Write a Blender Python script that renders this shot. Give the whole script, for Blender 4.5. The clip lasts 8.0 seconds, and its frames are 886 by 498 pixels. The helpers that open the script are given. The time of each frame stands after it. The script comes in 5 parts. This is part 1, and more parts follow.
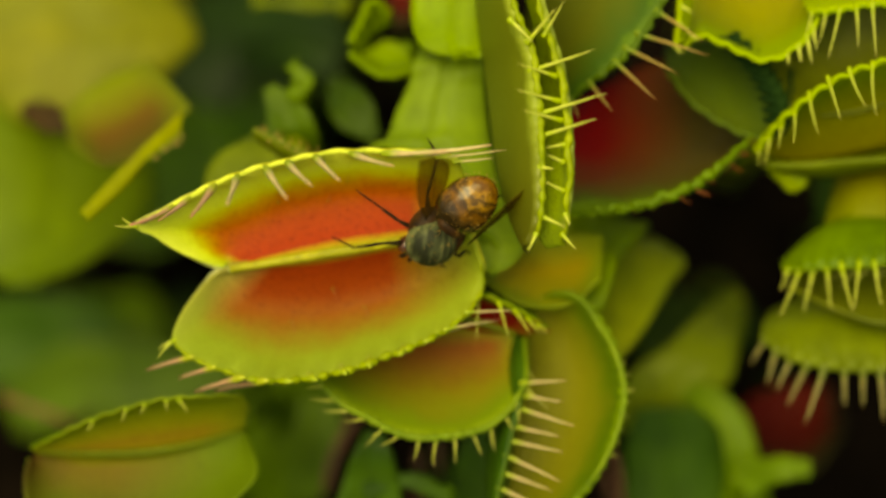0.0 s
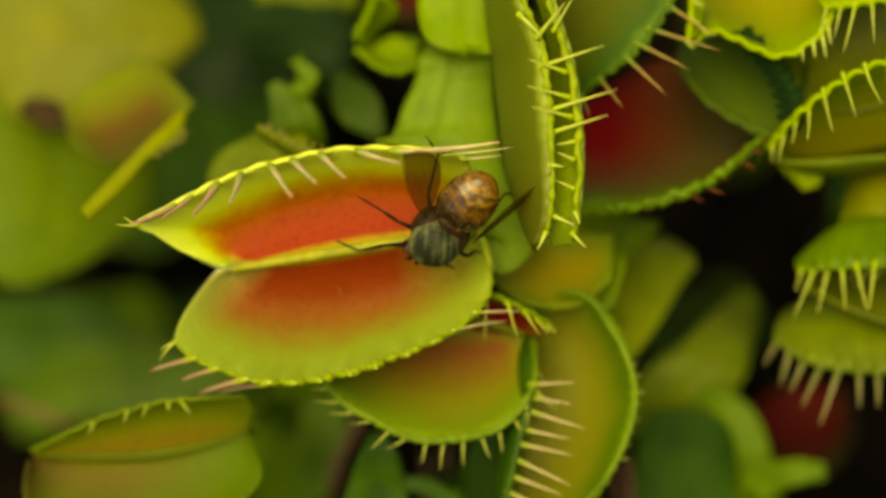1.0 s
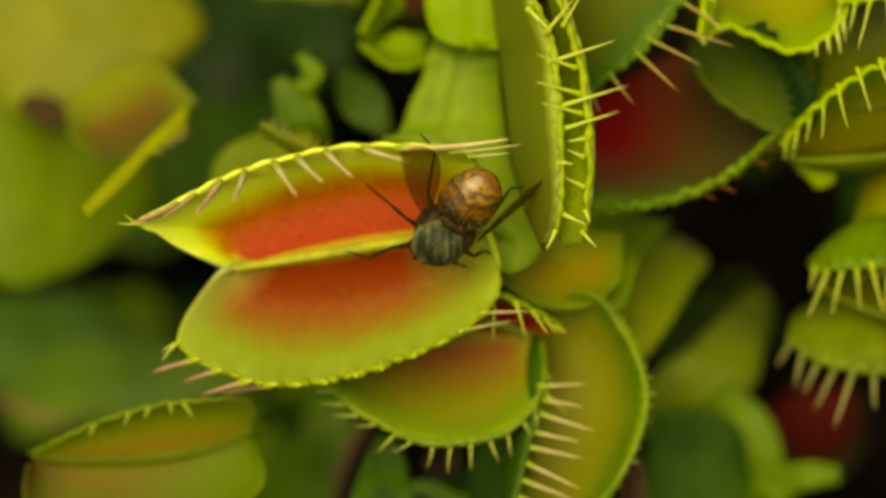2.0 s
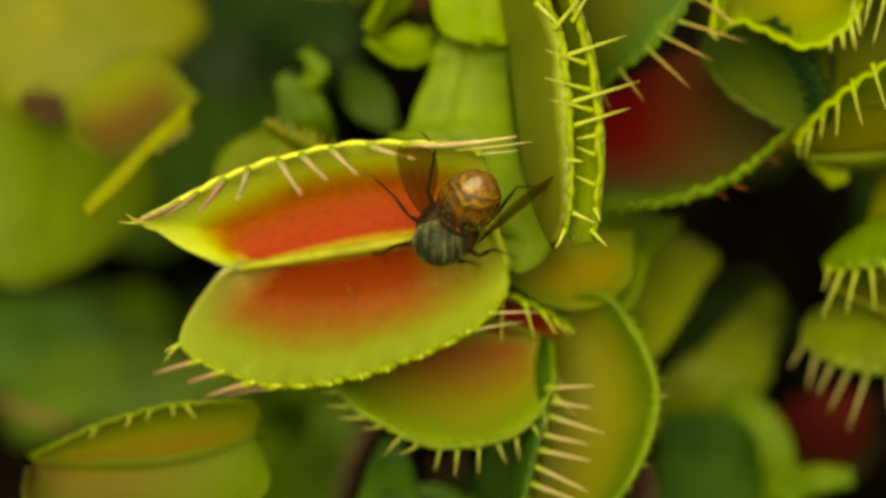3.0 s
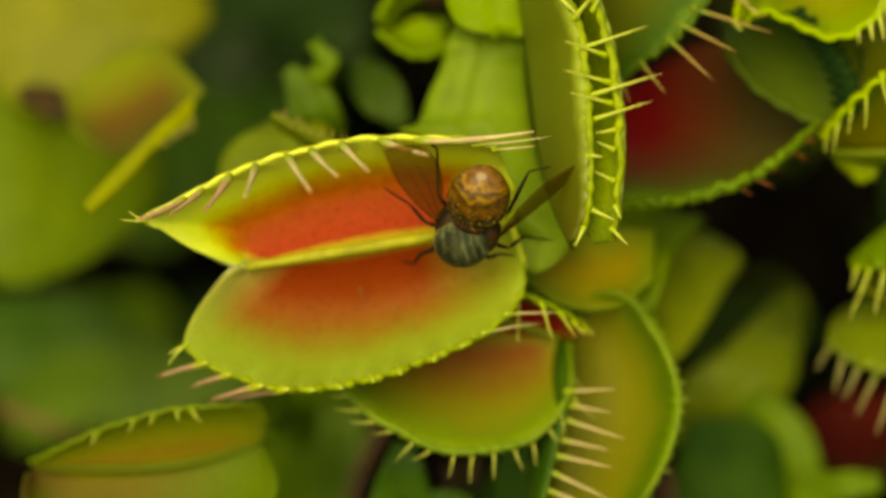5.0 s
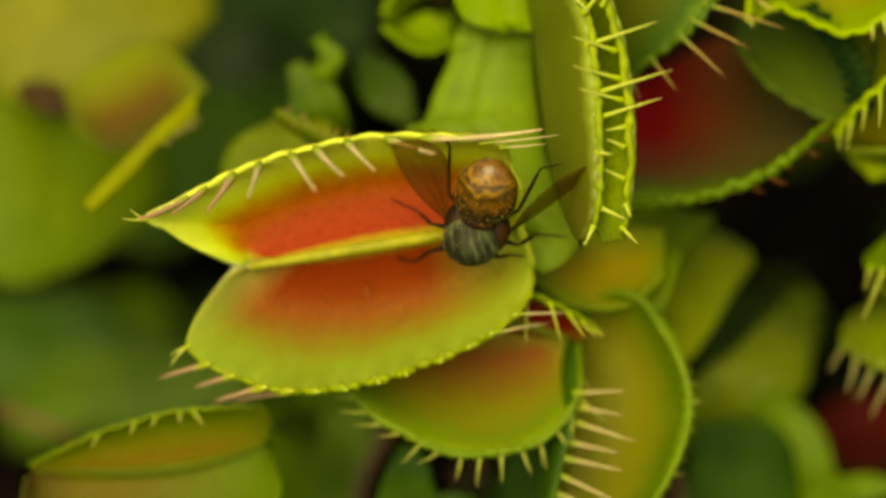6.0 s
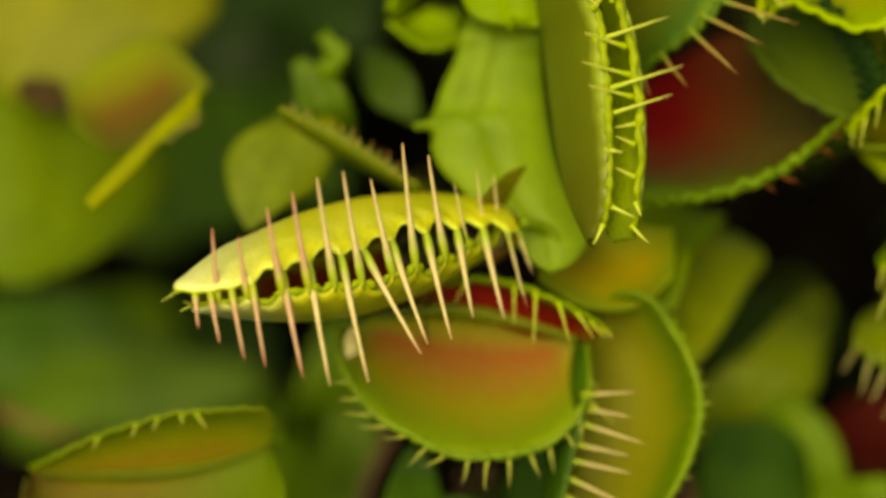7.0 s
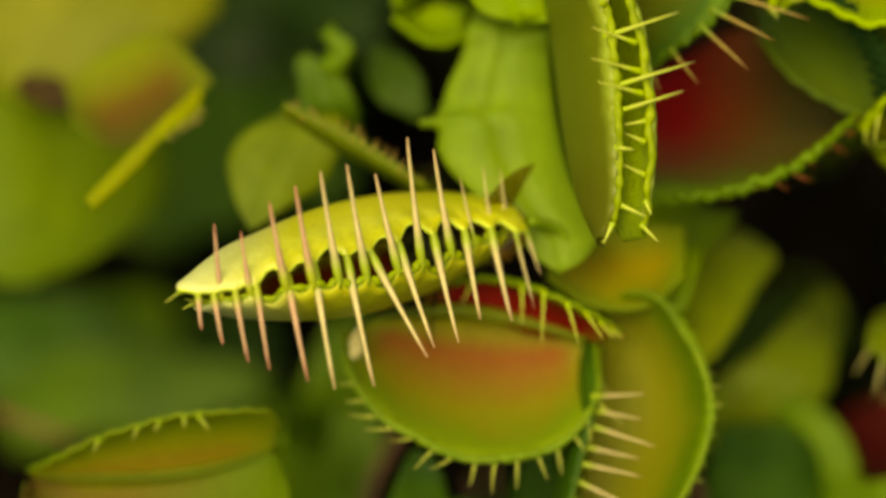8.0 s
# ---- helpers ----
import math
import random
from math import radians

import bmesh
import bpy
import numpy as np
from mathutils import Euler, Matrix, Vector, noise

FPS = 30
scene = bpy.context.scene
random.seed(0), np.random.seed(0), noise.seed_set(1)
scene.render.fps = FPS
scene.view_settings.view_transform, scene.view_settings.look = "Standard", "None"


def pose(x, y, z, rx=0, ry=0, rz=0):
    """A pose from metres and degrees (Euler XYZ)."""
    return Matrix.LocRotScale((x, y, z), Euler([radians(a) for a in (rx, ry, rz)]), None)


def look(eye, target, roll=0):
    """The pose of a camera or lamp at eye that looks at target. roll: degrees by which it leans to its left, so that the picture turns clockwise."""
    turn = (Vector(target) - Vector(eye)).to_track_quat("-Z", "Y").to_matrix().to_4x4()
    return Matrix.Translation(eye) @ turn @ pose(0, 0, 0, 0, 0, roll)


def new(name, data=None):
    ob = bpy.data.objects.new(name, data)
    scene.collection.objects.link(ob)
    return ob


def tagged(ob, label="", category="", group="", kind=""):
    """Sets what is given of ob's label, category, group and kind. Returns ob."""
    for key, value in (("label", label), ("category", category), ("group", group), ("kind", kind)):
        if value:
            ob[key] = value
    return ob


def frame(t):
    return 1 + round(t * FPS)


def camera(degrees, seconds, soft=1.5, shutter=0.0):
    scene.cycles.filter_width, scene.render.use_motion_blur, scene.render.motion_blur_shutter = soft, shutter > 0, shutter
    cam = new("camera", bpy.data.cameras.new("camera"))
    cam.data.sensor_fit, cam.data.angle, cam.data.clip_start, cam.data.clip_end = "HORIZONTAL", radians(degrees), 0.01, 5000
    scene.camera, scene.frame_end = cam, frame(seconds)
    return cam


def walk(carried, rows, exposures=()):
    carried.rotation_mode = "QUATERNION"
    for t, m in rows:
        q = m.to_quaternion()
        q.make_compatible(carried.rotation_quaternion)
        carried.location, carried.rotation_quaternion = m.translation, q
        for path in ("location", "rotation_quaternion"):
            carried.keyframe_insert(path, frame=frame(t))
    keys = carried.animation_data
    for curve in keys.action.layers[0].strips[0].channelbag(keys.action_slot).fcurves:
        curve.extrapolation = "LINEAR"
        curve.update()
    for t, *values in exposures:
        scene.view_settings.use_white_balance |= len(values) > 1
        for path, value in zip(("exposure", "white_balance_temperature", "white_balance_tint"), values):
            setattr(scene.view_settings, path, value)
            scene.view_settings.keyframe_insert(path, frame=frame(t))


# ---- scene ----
# Units in the helpers below: centimetres in a frame that leans back with the bed of plants (x across, y up the slope, z out of it).
LEAN = 40.0
TILT = Matrix.Rotation(radians(LEAN), 4, "X")
GROUND_Z = -8.0
cam = camera(10.0, 8.0, soft=3.1, shutter=0.5)


def eye(t):
    """A slow straight push in towards the tip of the large trap."""
    s = 1 + 0.1555 * t / 8
    k = 1 - 1 / s
    return TILT @ pose(-0.03485 * k, -0.00390 * k, 0.4481 / s)


walk(cam, [(t, eye(t)) for t in (0, 1, 2, 3, 4, 5, 6, 7, 8)], exposures=[(0, 0.70, 11000, -10), (8, 0.70, 11000, -10)])
focus = new("focus_point")
focus.matrix_basis = TILT @ pose(-0.002, 0.0, 0.0)
cam.data.dof.use_dof = True
cam.data.dof.focus_object = focus
cam.data.dof.aperture_fstop = 8.6

# ---- light ----
world = bpy.data.worlds.new("sky")
scene.world = world
world.use_nodes = True
wn = world.node_tree.nodes
sky = wn.new("ShaderNodeTexSky")
sky.sky_type, sky.sun_disc = "NISHITA", False
sky.sun_elevation, sky.sun_rotation = radians(65), radians(209)
world.node_tree.links.new(sky.outputs[0], wn["Background"].inputs[0])
wn["Background"].inputs[1].default_value = 0.085
sun = new("sun", bpy.data.lights.new("sun", "SUN"))
sun.data.energy, sun.data.angle, sun.data.color = 3.5, radians(55), (1.0, 0.94, 0.74)
sun.matrix_basis = look((-0.20, -0.38, 0.90), (0, 0, 0))


# ---- materials ----
def mat_base(name, rough=0.5, spec=0.5):
    m = bpy.data.materials.new(name)
    m.use_nodes = True
    nt = m.node_tree
    b = nt.nodes["Principled BSDF"]
    b.inputs["Roughness"].default_value = rough
    b.inputs["Specular IOR Level"].default_value = spec
    return m, nt, b


def ramp(nt, stops):
    n = nt.nodes.new("ShaderNodeValToRGB")
    e = n.color_ramp.elements
    while len(e) < len(stops):
        e.new(0.5)
    for el, (p, c) in zip(e, stops):
        el.position, el.color = p, (*c, 1)
    return n


def noise_node(nt, scale, detail=4.0, coord="Object"):
    c = nt.nodes.new("ShaderNodeTexCoord")
    n = nt.nodes.new("ShaderNodeTexNoise")
    n.inputs["Scale"].default_value, n.inputs["Detail"].default_value = scale, detail
    nt.links.new(c.outputs[coord], n.inputs["Vector"])
    return n


def mixc(nt, kind, fac, a, b):
    m = nt.nodes.new("ShaderNodeMix")
    m.data_type, m.blend_type = "RGBA", kind
    for sock, v in ((m.inputs[0], fac), (m.inputs[6], a), (m.inputs[7], b)):
        if isinstance(v, bpy.types.NodeSocket):
            nt.links.new(v, sock)
        elif isinstance(v, tuple):
            sock.default_value = (*v, 1)
        else:
            sock.default_value = v
    return m.outputs[2]


def leafy(nt, b, colour, through_amount, glow_tint=(1.0, 1.0, 0.45)):
    """Adds light that passes through the tissue."""
    nt.links.new(colour, b.inputs["Base Color"])
    tr = nt.nodes.new("ShaderNodeBsdfTranslucent")
    nt.links.new(mixc(nt, "MULTIPLY", 1.0, colour, glow_tint), tr.inputs[0])
    mx = nt.nodes.new("ShaderNodeMixShader")
    mx.inputs[0].default_value = through_amount
    nt.links.new(b.outputs[0], mx.inputs[1])
    nt.links.new(tr.outputs[0], mx.inputs[2])
    nt.links.new(mx.outputs[0], nt.nodes["Material Output"].inputs[0])


def bump(nt, b, sources, dist=0.0002):
    last = None
    for n, strength in sources:
        bn = nt.nodes.new("ShaderNodeBump")
        bn.inputs["Strength"].default_value, bn.inputs["Distance"].default_value = strength, dist
        nt.links.new(n.outputs[0], bn.inputs["Height"])
        if last:
            nt.links.new(last.outputs[0], bn.inputs["Normal"])
        last = bn
    nt.links.new(last.outputs[0], b.inputs["Normal"])


def green(name, light, dark, rough=0.45, through_amount=0.25, scale=130.0):
    m, nt, b = mat_base(name, rough, 0.13)
    big, fine = noise_node(nt, scale), noise_node(nt, 2600.0, 2.0)
    r = ramp(nt, [(0.3, dark), (0.7, light)])
    nt.links.new(big.outputs[0], r.inputs[0])
    col = mixc(nt, "OVERLAY", 0.25, r.outputs[0], fine.outputs[0])
    mp = nt.nodes.new("ShaderNodeMapping")
    mp.inputs["Scale"].default_value = (2.5, 34.0, 1.0)
    c = nt.nodes.new("ShaderNodeTexCoord")
    vein = nt.nodes.new("ShaderNodeTexNoise")
    vein.inputs["Scale"].default_value, vein.inputs["Detail"].default_value = 1.0, 2.0
    nt.links.new(c.outputs["UV"], mp.inputs[0])
    nt.links.new(mp.outputs[0], vein.inputs["Vector"])
    blotch = noise_node(nt, 420.0, 5.0)
    col = mixc(nt, "OVERLAY", 0.28, col, vein.outputs[0])
    col = mixc(nt, "OVERLAY", 0.30, col, blotch.outputs[0])
    leafy(nt, b, col, through_amount)
    bump(nt, b, [(big, 0.5), (fine, 0.25), (vein, 0.25)])
    return m


def lobe_inside(name, stops, end_colour, end_from=0.78, rough=0.5, glands=0.4, start=0.14, through_amount=0.25, end_to=0.98, start_colour=None, spec=0.10, relief=1.0):
    """Inner face of a trap: pigment, on some lobes with light or shade coloured in, runs from the midrib (0) to the rim
    (1), and fades towards the far end.
    """
    m, nt, b = mat_base(name, rough, spec)
    uv = nt.nodes.new("ShaderNodeTexCoord")
    sep = nt.nodes.new("ShaderNodeSeparateXYZ")
    nt.links.new(uv.outputs["UV"], sep.inputs[0])
    wob = noise_node(nt, 420.0, 3.0)
    add = nt.nodes.new("ShaderNodeMath")
    add.operation = "MULTIPLY_ADD"
    add.inputs[1].default_value, add.inputs[2].default_value = 0.3, -0.15
    nt.links.new(wob.outputs[0], add.inputs[0])
    add2 = nt.nodes.new("ShaderNodeMath")
    grow = nt.nodes.new("ShaderNodeMath")
    grow.operation = "MULTIPLY"
    grow.use_clamp = False
    nt.links.new(add.outputs[0], grow.inputs[0])
    nt.links.new(sep.outputs[1], grow.inputs[1])
    nt.links.new(grow.outputs[0], add2.inputs[0])
    nt.links.new(sep.outputs[1], add2.inputs[1])
    r = ramp(nt, stops)
    nt.links.new(add2.outputs[0], r.inputs[0])
    ends = ramp(nt, [(0.0, (1, 1, 1) if start > 0 else (0, 0, 0)), (max(start, 0.01), (0, 0, 0)), (end_from, (0, 0, 0)), (end_to, (1, 1, 1))])
    nt.links.new(sep.outputs[0], ends.inputs[0])
    col = mixc(nt, "MIX", ends.outputs[0], r.outputs[0], end_colour)
    if start_colour:
        first = ramp(nt, [(0.02, (1, 1, 1)), (0.22, (0, 0, 0))])
        nt.links.new(sep.outputs[0], first.inputs[0])
        col = mixc(nt, "MIX", first.outputs[0], col, start_colour)
    v = nt.nodes.new("ShaderNodeTexVoronoi")
    v.inputs["Scale"].default_value = 3800.0
    c = nt.nodes.new("ShaderNodeTexCoord")
    nt.links.new(c.outputs["Object"], v.inputs["Vector"])
    fade = ramp(nt, [(0.35, (glands, glands, glands)), (0.7, (glands * 0.25, glands * 0.25, glands * 0.25))])
    nt.links.new(add2.outputs[0], fade.inputs[0])
    spots = ramp(nt, [(0.1, (0.55, 0.42, 0.4)), (0.45, (1, 1, 1))])
    nt.links.new(v.outputs["Distance"], spots.inputs[0])
    col = mixc(nt, "MULTIPLY", fade.outputs[0], col, spots.outputs[0])
    sp = noise_node(nt, 3400.0, 3.0)
    dots = ramp(nt, [(0.52, (1, 1, 1)), (0.64, (0.42, 0.30, 0.28))])
    nt.links.new(sp.outputs[0], dots.inputs[0])
    col = mixc(nt, "MULTIPLY", fade.outputs[0], col, dots.outputs[0])
    leafy(nt, b, col, through_amount)
    bump(nt, b, [(wob, 0.35 * relief), (v, 0.3 * relief), (sp, 0.3 * relief)])
    return m


def plain(name, c1, c2, scale=300.0, rough=0.5, spec=0.5, metal=0.0, bump_strength=0.4):
    m, nt, b = mat_base(name, rough, spec)
    b.inputs["Metallic"].default_value = metal
    n = noise_node(nt, scale)
    r = ramp(nt, [(0.3, c1), (0.7, c2)])
    nt.links.new(n.outputs[0], r.inputs[0])
    nt.links.new(r.outputs[0], b.inputs["Base Color"])
    bump(nt, b, [(n, bump_strength)])
    return m


LIME, OLIVE, DEEP = (0.34, 0.42, 0.018), (0.24, 0.27, 0.015), (0.05, 0.12, 0.012)
m_lime = green("lime_leaf", LIME, (0.27, 0.36, 0.012))
m_leaf = green("leaf_green", (0.12, 0.19, 0.008), (0.075, 0.13, 0.006))
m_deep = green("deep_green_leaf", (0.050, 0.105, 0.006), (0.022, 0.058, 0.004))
m_olive = green("olive_leaf", OLIVE, (0.16, 0.20, 0.014))
# Darker copy of the olive leaf, with shade worked into its colour.
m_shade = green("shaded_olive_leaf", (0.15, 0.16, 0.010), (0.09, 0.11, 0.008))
m_petiole = green("bright_petiole", (0.185, 0.262, 0.016), (0.115, 0.178, 0.011), scale=90.0)
m_rod = green("yellow_rim", (0.26, 0.26, 0.012), (0.20, 0.21, 0.010))
m_young = green("young_leaf", (0.20, 0.28, 0.010), (0.14, 0.22, 0.008))
m_mid = green("middle_green_leaf", (0.085, 0.14, 0.007), (0.045, 0.085, 0.005))
m_drab = green("drab_olive_leaf", (0.14, 0.17, 0.009), (0.10, 0.13, 0.008))
# Two darkened copies of the leaf green: shade deep in the bed, put into colour.
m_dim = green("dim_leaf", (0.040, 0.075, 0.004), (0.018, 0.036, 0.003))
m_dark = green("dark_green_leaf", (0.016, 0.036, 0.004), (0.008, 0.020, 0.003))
m_olive_warm = green("warm_olive_leaf", (0.20, 0.19, 0.010), (0.13, 0.14, 0.009))
m_soft = green("soft_green_leaf", (0.125, 0.178, 0.009), (0.078, 0.118, 0.007), scale=70.0)
m_mossy = green("mossy_leaf", (0.17, 0.205, 0.012), (0.09, 0.125, 0.009), scale=60.0)
m_tawny = green("tawny_leaf", (0.19, 0.165, 0.008), (0.12, 0.12, 0.007))


def back_with_glint():
    m, nt, b = mat_base("trap_back_lime", 0.3, 0.5)
    big, fine = noise_node(nt, 130.0), noise_node(nt, 2600.0, 2.0)
    r = ramp(nt, [(0.3, (0.57, 0.55, 0.04)), (0.7, (0.67, 0.62, 0.05))])
    nt.links.new(big.outputs[0], r.inputs[0])
    c = nt.nodes.new("ShaderNodeTexCoord")
    sep = nt.nodes.new("ShaderNodeSeparateXYZ")
    nt.links.new(c.outputs["UV"], sep.inputs[0])
    # Pale area near the tip: the back's glossy highlight, painted as colour.
    tip_glint = ramp(nt, [(0.18, (1, 1, 1)), (0.38, (0, 0, 0))])
    nt.links.new(sep.outputs[0], tip_glint.inputs[0])
    pale = mixc(nt, "MIX", tip_glint.outputs[0], r.outputs[0], (0.70, 0.69, 0.34))
    col = mixc(nt, "OVERLAY", 0.25, pale, fine.outputs[0])
    leafy(nt, b, col, 0.36)
    bump(nt, b, [(big, 0.5), (fine, 0.25)])
    return m


m_back = back_with_glint()
m_hem = green("lime_hem", (0.33, 0.38, 0.025), (0.23, 0.29, 0.015), 0.4, 0.3, 500.0)
m_hem_green = green("green_hem", (0.19, 0.26, 0.020), (0.12, 0.19, 0.014), 0.45, 0.3, 400.0)
m_rib = green("midrib_yellow", (0.40, 0.36, 0.035), (0.29, 0.28, 0.025), 0.3, 0.2, 900.0)
m_yellow = green("yellow_leaf", (0.29, 0.26, 0.010), (0.19, 0.19, 0.008))


def bristle(name, foot, shaft, tip, rough=0.42, spec=0.4):
    m, nt, b = mat_base(name, rough, spec)
    c = nt.nodes.new("ShaderNodeTexCoord")
    sep = nt.nodes.new("ShaderNodeSeparateXYZ")
    nt.links.new(c.outputs["UV"], sep.inputs[0])
    r = ramp(nt, [(0.0, foot), (0.08, foot), (0.28, shaft), (0.75, shaft), (1.0, tip)])
    nt.links.new(sep.outputs[1], r.inputs[0])
    n = noise_node(nt, 900.0)
    col = mixc(nt, "OVERLAY", 0.35, r.outputs[0], n.outputs[0])
    leafy(nt, b, col, 0.2)
    bump(nt, b, [(n, 0.3)])
    return m


m_tooth = bristle("pale_tooth", (0.31, 0.37, 0.03), (0.60, 0.46, 0.23), (0.55, 0.32, 0.18))
m_tooth_pink = bristle("pink_tooth", (0.36, 0.38, 0.03), (0.55, 0.31, 0.19), (0.46, 0.14, 0.10))
m_tooth_green = bristle("green_tooth", (0.26, 0.34, 0.015), (0.42, 0.42, 0.07), (0.45, 0.36, 0.10))
m_tooth_lime = bristle("lime_tooth", (0.36, 0.44, 0.02), (0.50, 0.52, 0.08), (0.52, 0.46, 0.12))
m_tooth_tan = bristle("tan_tooth", (0.16, 0.22, 0.015), (0.34, 0.22, 0.05), (0.34, 0.13, 0.04))
m_tooth_olive = bristle("olive_tooth", (0.13, 0.16, 0.012), (0.25, 0.21, 0.06), (0.24, 0.17, 0.06))
m_tooth_red = bristle("red_tooth", (0.16, 0.22, 0.015), (0.34, 0.10, 0.03), (0.40, 0.05, 0.03))
# Near-black bristle colour that stands in for shadowed gaps between teeth.
m_notch_shade = bristle("dark_green_tooth", (0.012, 0.030, 0.006), (0.008, 0.022, 0.005), (0.008, 0.020, 0.005), 0.8, 0.02)
# Lime margin lightened in colour to make up for light it faces away from.
m_in_main = lobe_inside("trap_inside_red", [(0.0, (0.42, 0.36, 0.02)), (0.035, (0.40, 0.28, 0.02)), (0.07, (0.33, 0.028, 0.006)), (0.24, (0.35, 0.044, 0.006)), (0.38, (0.39, 0.090, 0.008)),
                                            (0.49, (0.44, 0.19, 0.010)), (0.60, (0.50, 0.42, 0.025)), (0.70, (0.58, 0.63, 0.05)), (1.0, (0.66, 0.71, 0.10))], (0.37, 0.46, 0.035), 0.76, glands=0.5, start=0.09, through_amount=0.16)
# start_colour paints the pale gloss at this lobe's left end.
m_in_broad = lobe_inside("trap_inside_red_fading", [(0.0, (0.42, 0.36, 0.02)), (0.035, (0.38, 0.22, 0.02)), (0.07, (0.31, 0.034, 0.006)), (0.27, (0.315, 0.048, 0.008)), (0.45, (0.31, 0.095, 0.012)),
                                                   (0.58, (0.285, 0.165, 0.02)), (0.70, (0.265, 0.25, 0.026)), (0.82, (0.265, 0.325, 0.034)), (1.0, (0.31, 0.39, 0.05))], (0.36, 0.42, 0.045), 0.66, glands=0.5, start=0.04, through_amount=0.40, start_colour=(0.40, 0.36, 0.08))
m_in_green = lobe_inside("trap_inside_green", [(0.0, (0.22, 0.18, 0.010)), (0.5, (0.18, 0.17, 0.010)), (0.82, (0.15, 0.18, 0.010)), (0.9, (0.20, 0.29, 0.014))], (0.16, 0.19, 0.012))
m_in_wide = lobe_inside("trap_inside_lime_margin", [(0.0, (0.25, 0.22, 0.012)), (0.35, (0.25, 0.24, 0.012)), (0.62, (0.25, 0.28, 0.012)), (0.8, (0.26, 0.35, 0.014)), (1.0, (0.30, 0.40, 0.018))], (0.24, 0.30, 0.014))
m_in_dark = lobe_inside("trap_inside_dark_red", [(0.0, (0.26, 0.002, 0.003)), (0.35, (0.23, 0.003, 0.003)), (0.6, (0.15, 0.035, 0.006)), (0.78, (0.11, 0.085, 0.010)), (0.86, (0.10, 0.17, 0.010)), (0.94, (0.18, 0.28, 0.014))],
                        (0.085, 0.062, 0.010), 0.22, start=0.0, end_to=0.66)
m_back_dull = lobe_inside("dull_green_back", [(0.0, (0.075, 0.085, 0.007)), (0.6, (0.095, 0.105, 0.008)), (0.85, (0.055, 0.095, 0.008)), (0.93, (0.045, 0.095, 0.010)), (1.0, (0.09, 0.16, 0.012))], (0.08, 0.10, 0.008), 0.9, start=0.0, glands=0.15, relief=0.3)
m_crimson = lobe_inside("trap_inside_crimson", [(0.0, (0.22, 0.006, 0.005)), (0.6, (0.19, 0.008, 0.005)), (0.8, (0.15, 0.08, 0.008)), (0.92, (0.17, 0.22, 0.012))], (0.2, 0.1, 0.01), 0.85)
# Brown inside; its rim end is darkened to mimic the dark gap below.
m_in_brown = lobe_inside("trap_inside_brown", [(0.0, (0.17, 0.21, 0.010)), (0.3, (0.16, 0.15, 0.010)), (0.6, (0.13, 0.065, 0.010)), (0.95, (0.08, 0.07, 0.008))], (0.13, 0.15, 0.010), 0.75, start=0.3)
m_in_dull_low = lobe_inside("trap_inside_dull_brown_end", [(0.0, (0.17, 0.18, 0.012)), (0.08, (0.14, 0.10, 0.011)), (0.25, (0.115, 0.10, 0.010)), (0.5, (0.085, 0.115, 0.010)), (1.0, (0.10, 0.14, 0.010))], (0.10, 0.15, 0.010), 0.40, end_to=0.85, start_colour=(0.085, 0.05, 0.010))
# Crimson lowered in colour for the shade these traps lie in.
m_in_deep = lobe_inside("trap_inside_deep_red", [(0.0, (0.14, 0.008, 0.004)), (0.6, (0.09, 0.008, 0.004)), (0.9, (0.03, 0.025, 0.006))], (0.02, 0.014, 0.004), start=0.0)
m_in_orange = lobe_inside("trap_inside_orange", [(0.0, (0.18, 0.23, 0.016)), (0.25, (0.25, 0.25, 0.016)), (0.5, (0.35, 0.25, 0.016)), (0.75, (0.28, 0.24, 0.016)), (1.0, (0.15, 0.19, 0.012))], (0.20, 0.25, 0.016))
m_in_low = lobe_inside("trap_inside_mottled", [(0.0, (0.27, 0.25, 0.014)), (0.11, (0.25, 0.185, 0.014)), (0.24, (0.27, 0.076, 0.011)), (0.40, (0.24, 0.115, 0.013)), (0.62, (0.20, 0.17, 0.014)), (0.80, (0.155, 0.185, 0.014)), (0.89, (0.145, 0.21, 0.014)), (0.95, (0.18, 0.25, 0.017))],
                       (0.23, 0.27, 0.017), 0.80, start=0.12)
m_in_upright = lobe_inside("trap_inside_banded", [(0.0, (0.19, 0.18, 0.016)), (0.5, (0.20, 0.19, 0.016)), (0.70, (0.175, 0.19, 0.015)), (0.82, (0.12, 0.17, 0.011)), (0.90, (0.09, 0.155, 0.009)), (0.96, (0.15, 0.23, 0.012))], (0.17, 0.19, 0.012), 0.9, start=0.05)
m_in_fresh = lobe_inside("trap_inside_fresh_green", [(0.0, (0.25, 0.22, 0.016)), (0.16, (0.25, 0.16, 0.015)), (0.32, (0.25, 0.23, 0.016)), (0.6, (0.23, 0.27, 0.017)), (1.0, (0.21, 0.26, 0.017))], (0.21, 0.23, 0.016))
m_in_flush = lobe_inside("olive_dome", [(0.0, (0.17, 0.14, 0.008)), (0.4, (0.17, 0.16, 0.009)), (0.75, (0.15, 0.17, 0.009)), (1.0, (0.14, 0.20, 0.010))], (0.12, 0.14, 0.009))
# The darkening to the far end is shade, put into the lobe's colour.
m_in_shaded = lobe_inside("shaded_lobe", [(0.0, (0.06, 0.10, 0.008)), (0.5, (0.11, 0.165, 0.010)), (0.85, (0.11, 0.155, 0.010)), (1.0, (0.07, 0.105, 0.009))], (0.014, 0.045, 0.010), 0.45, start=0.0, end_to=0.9)
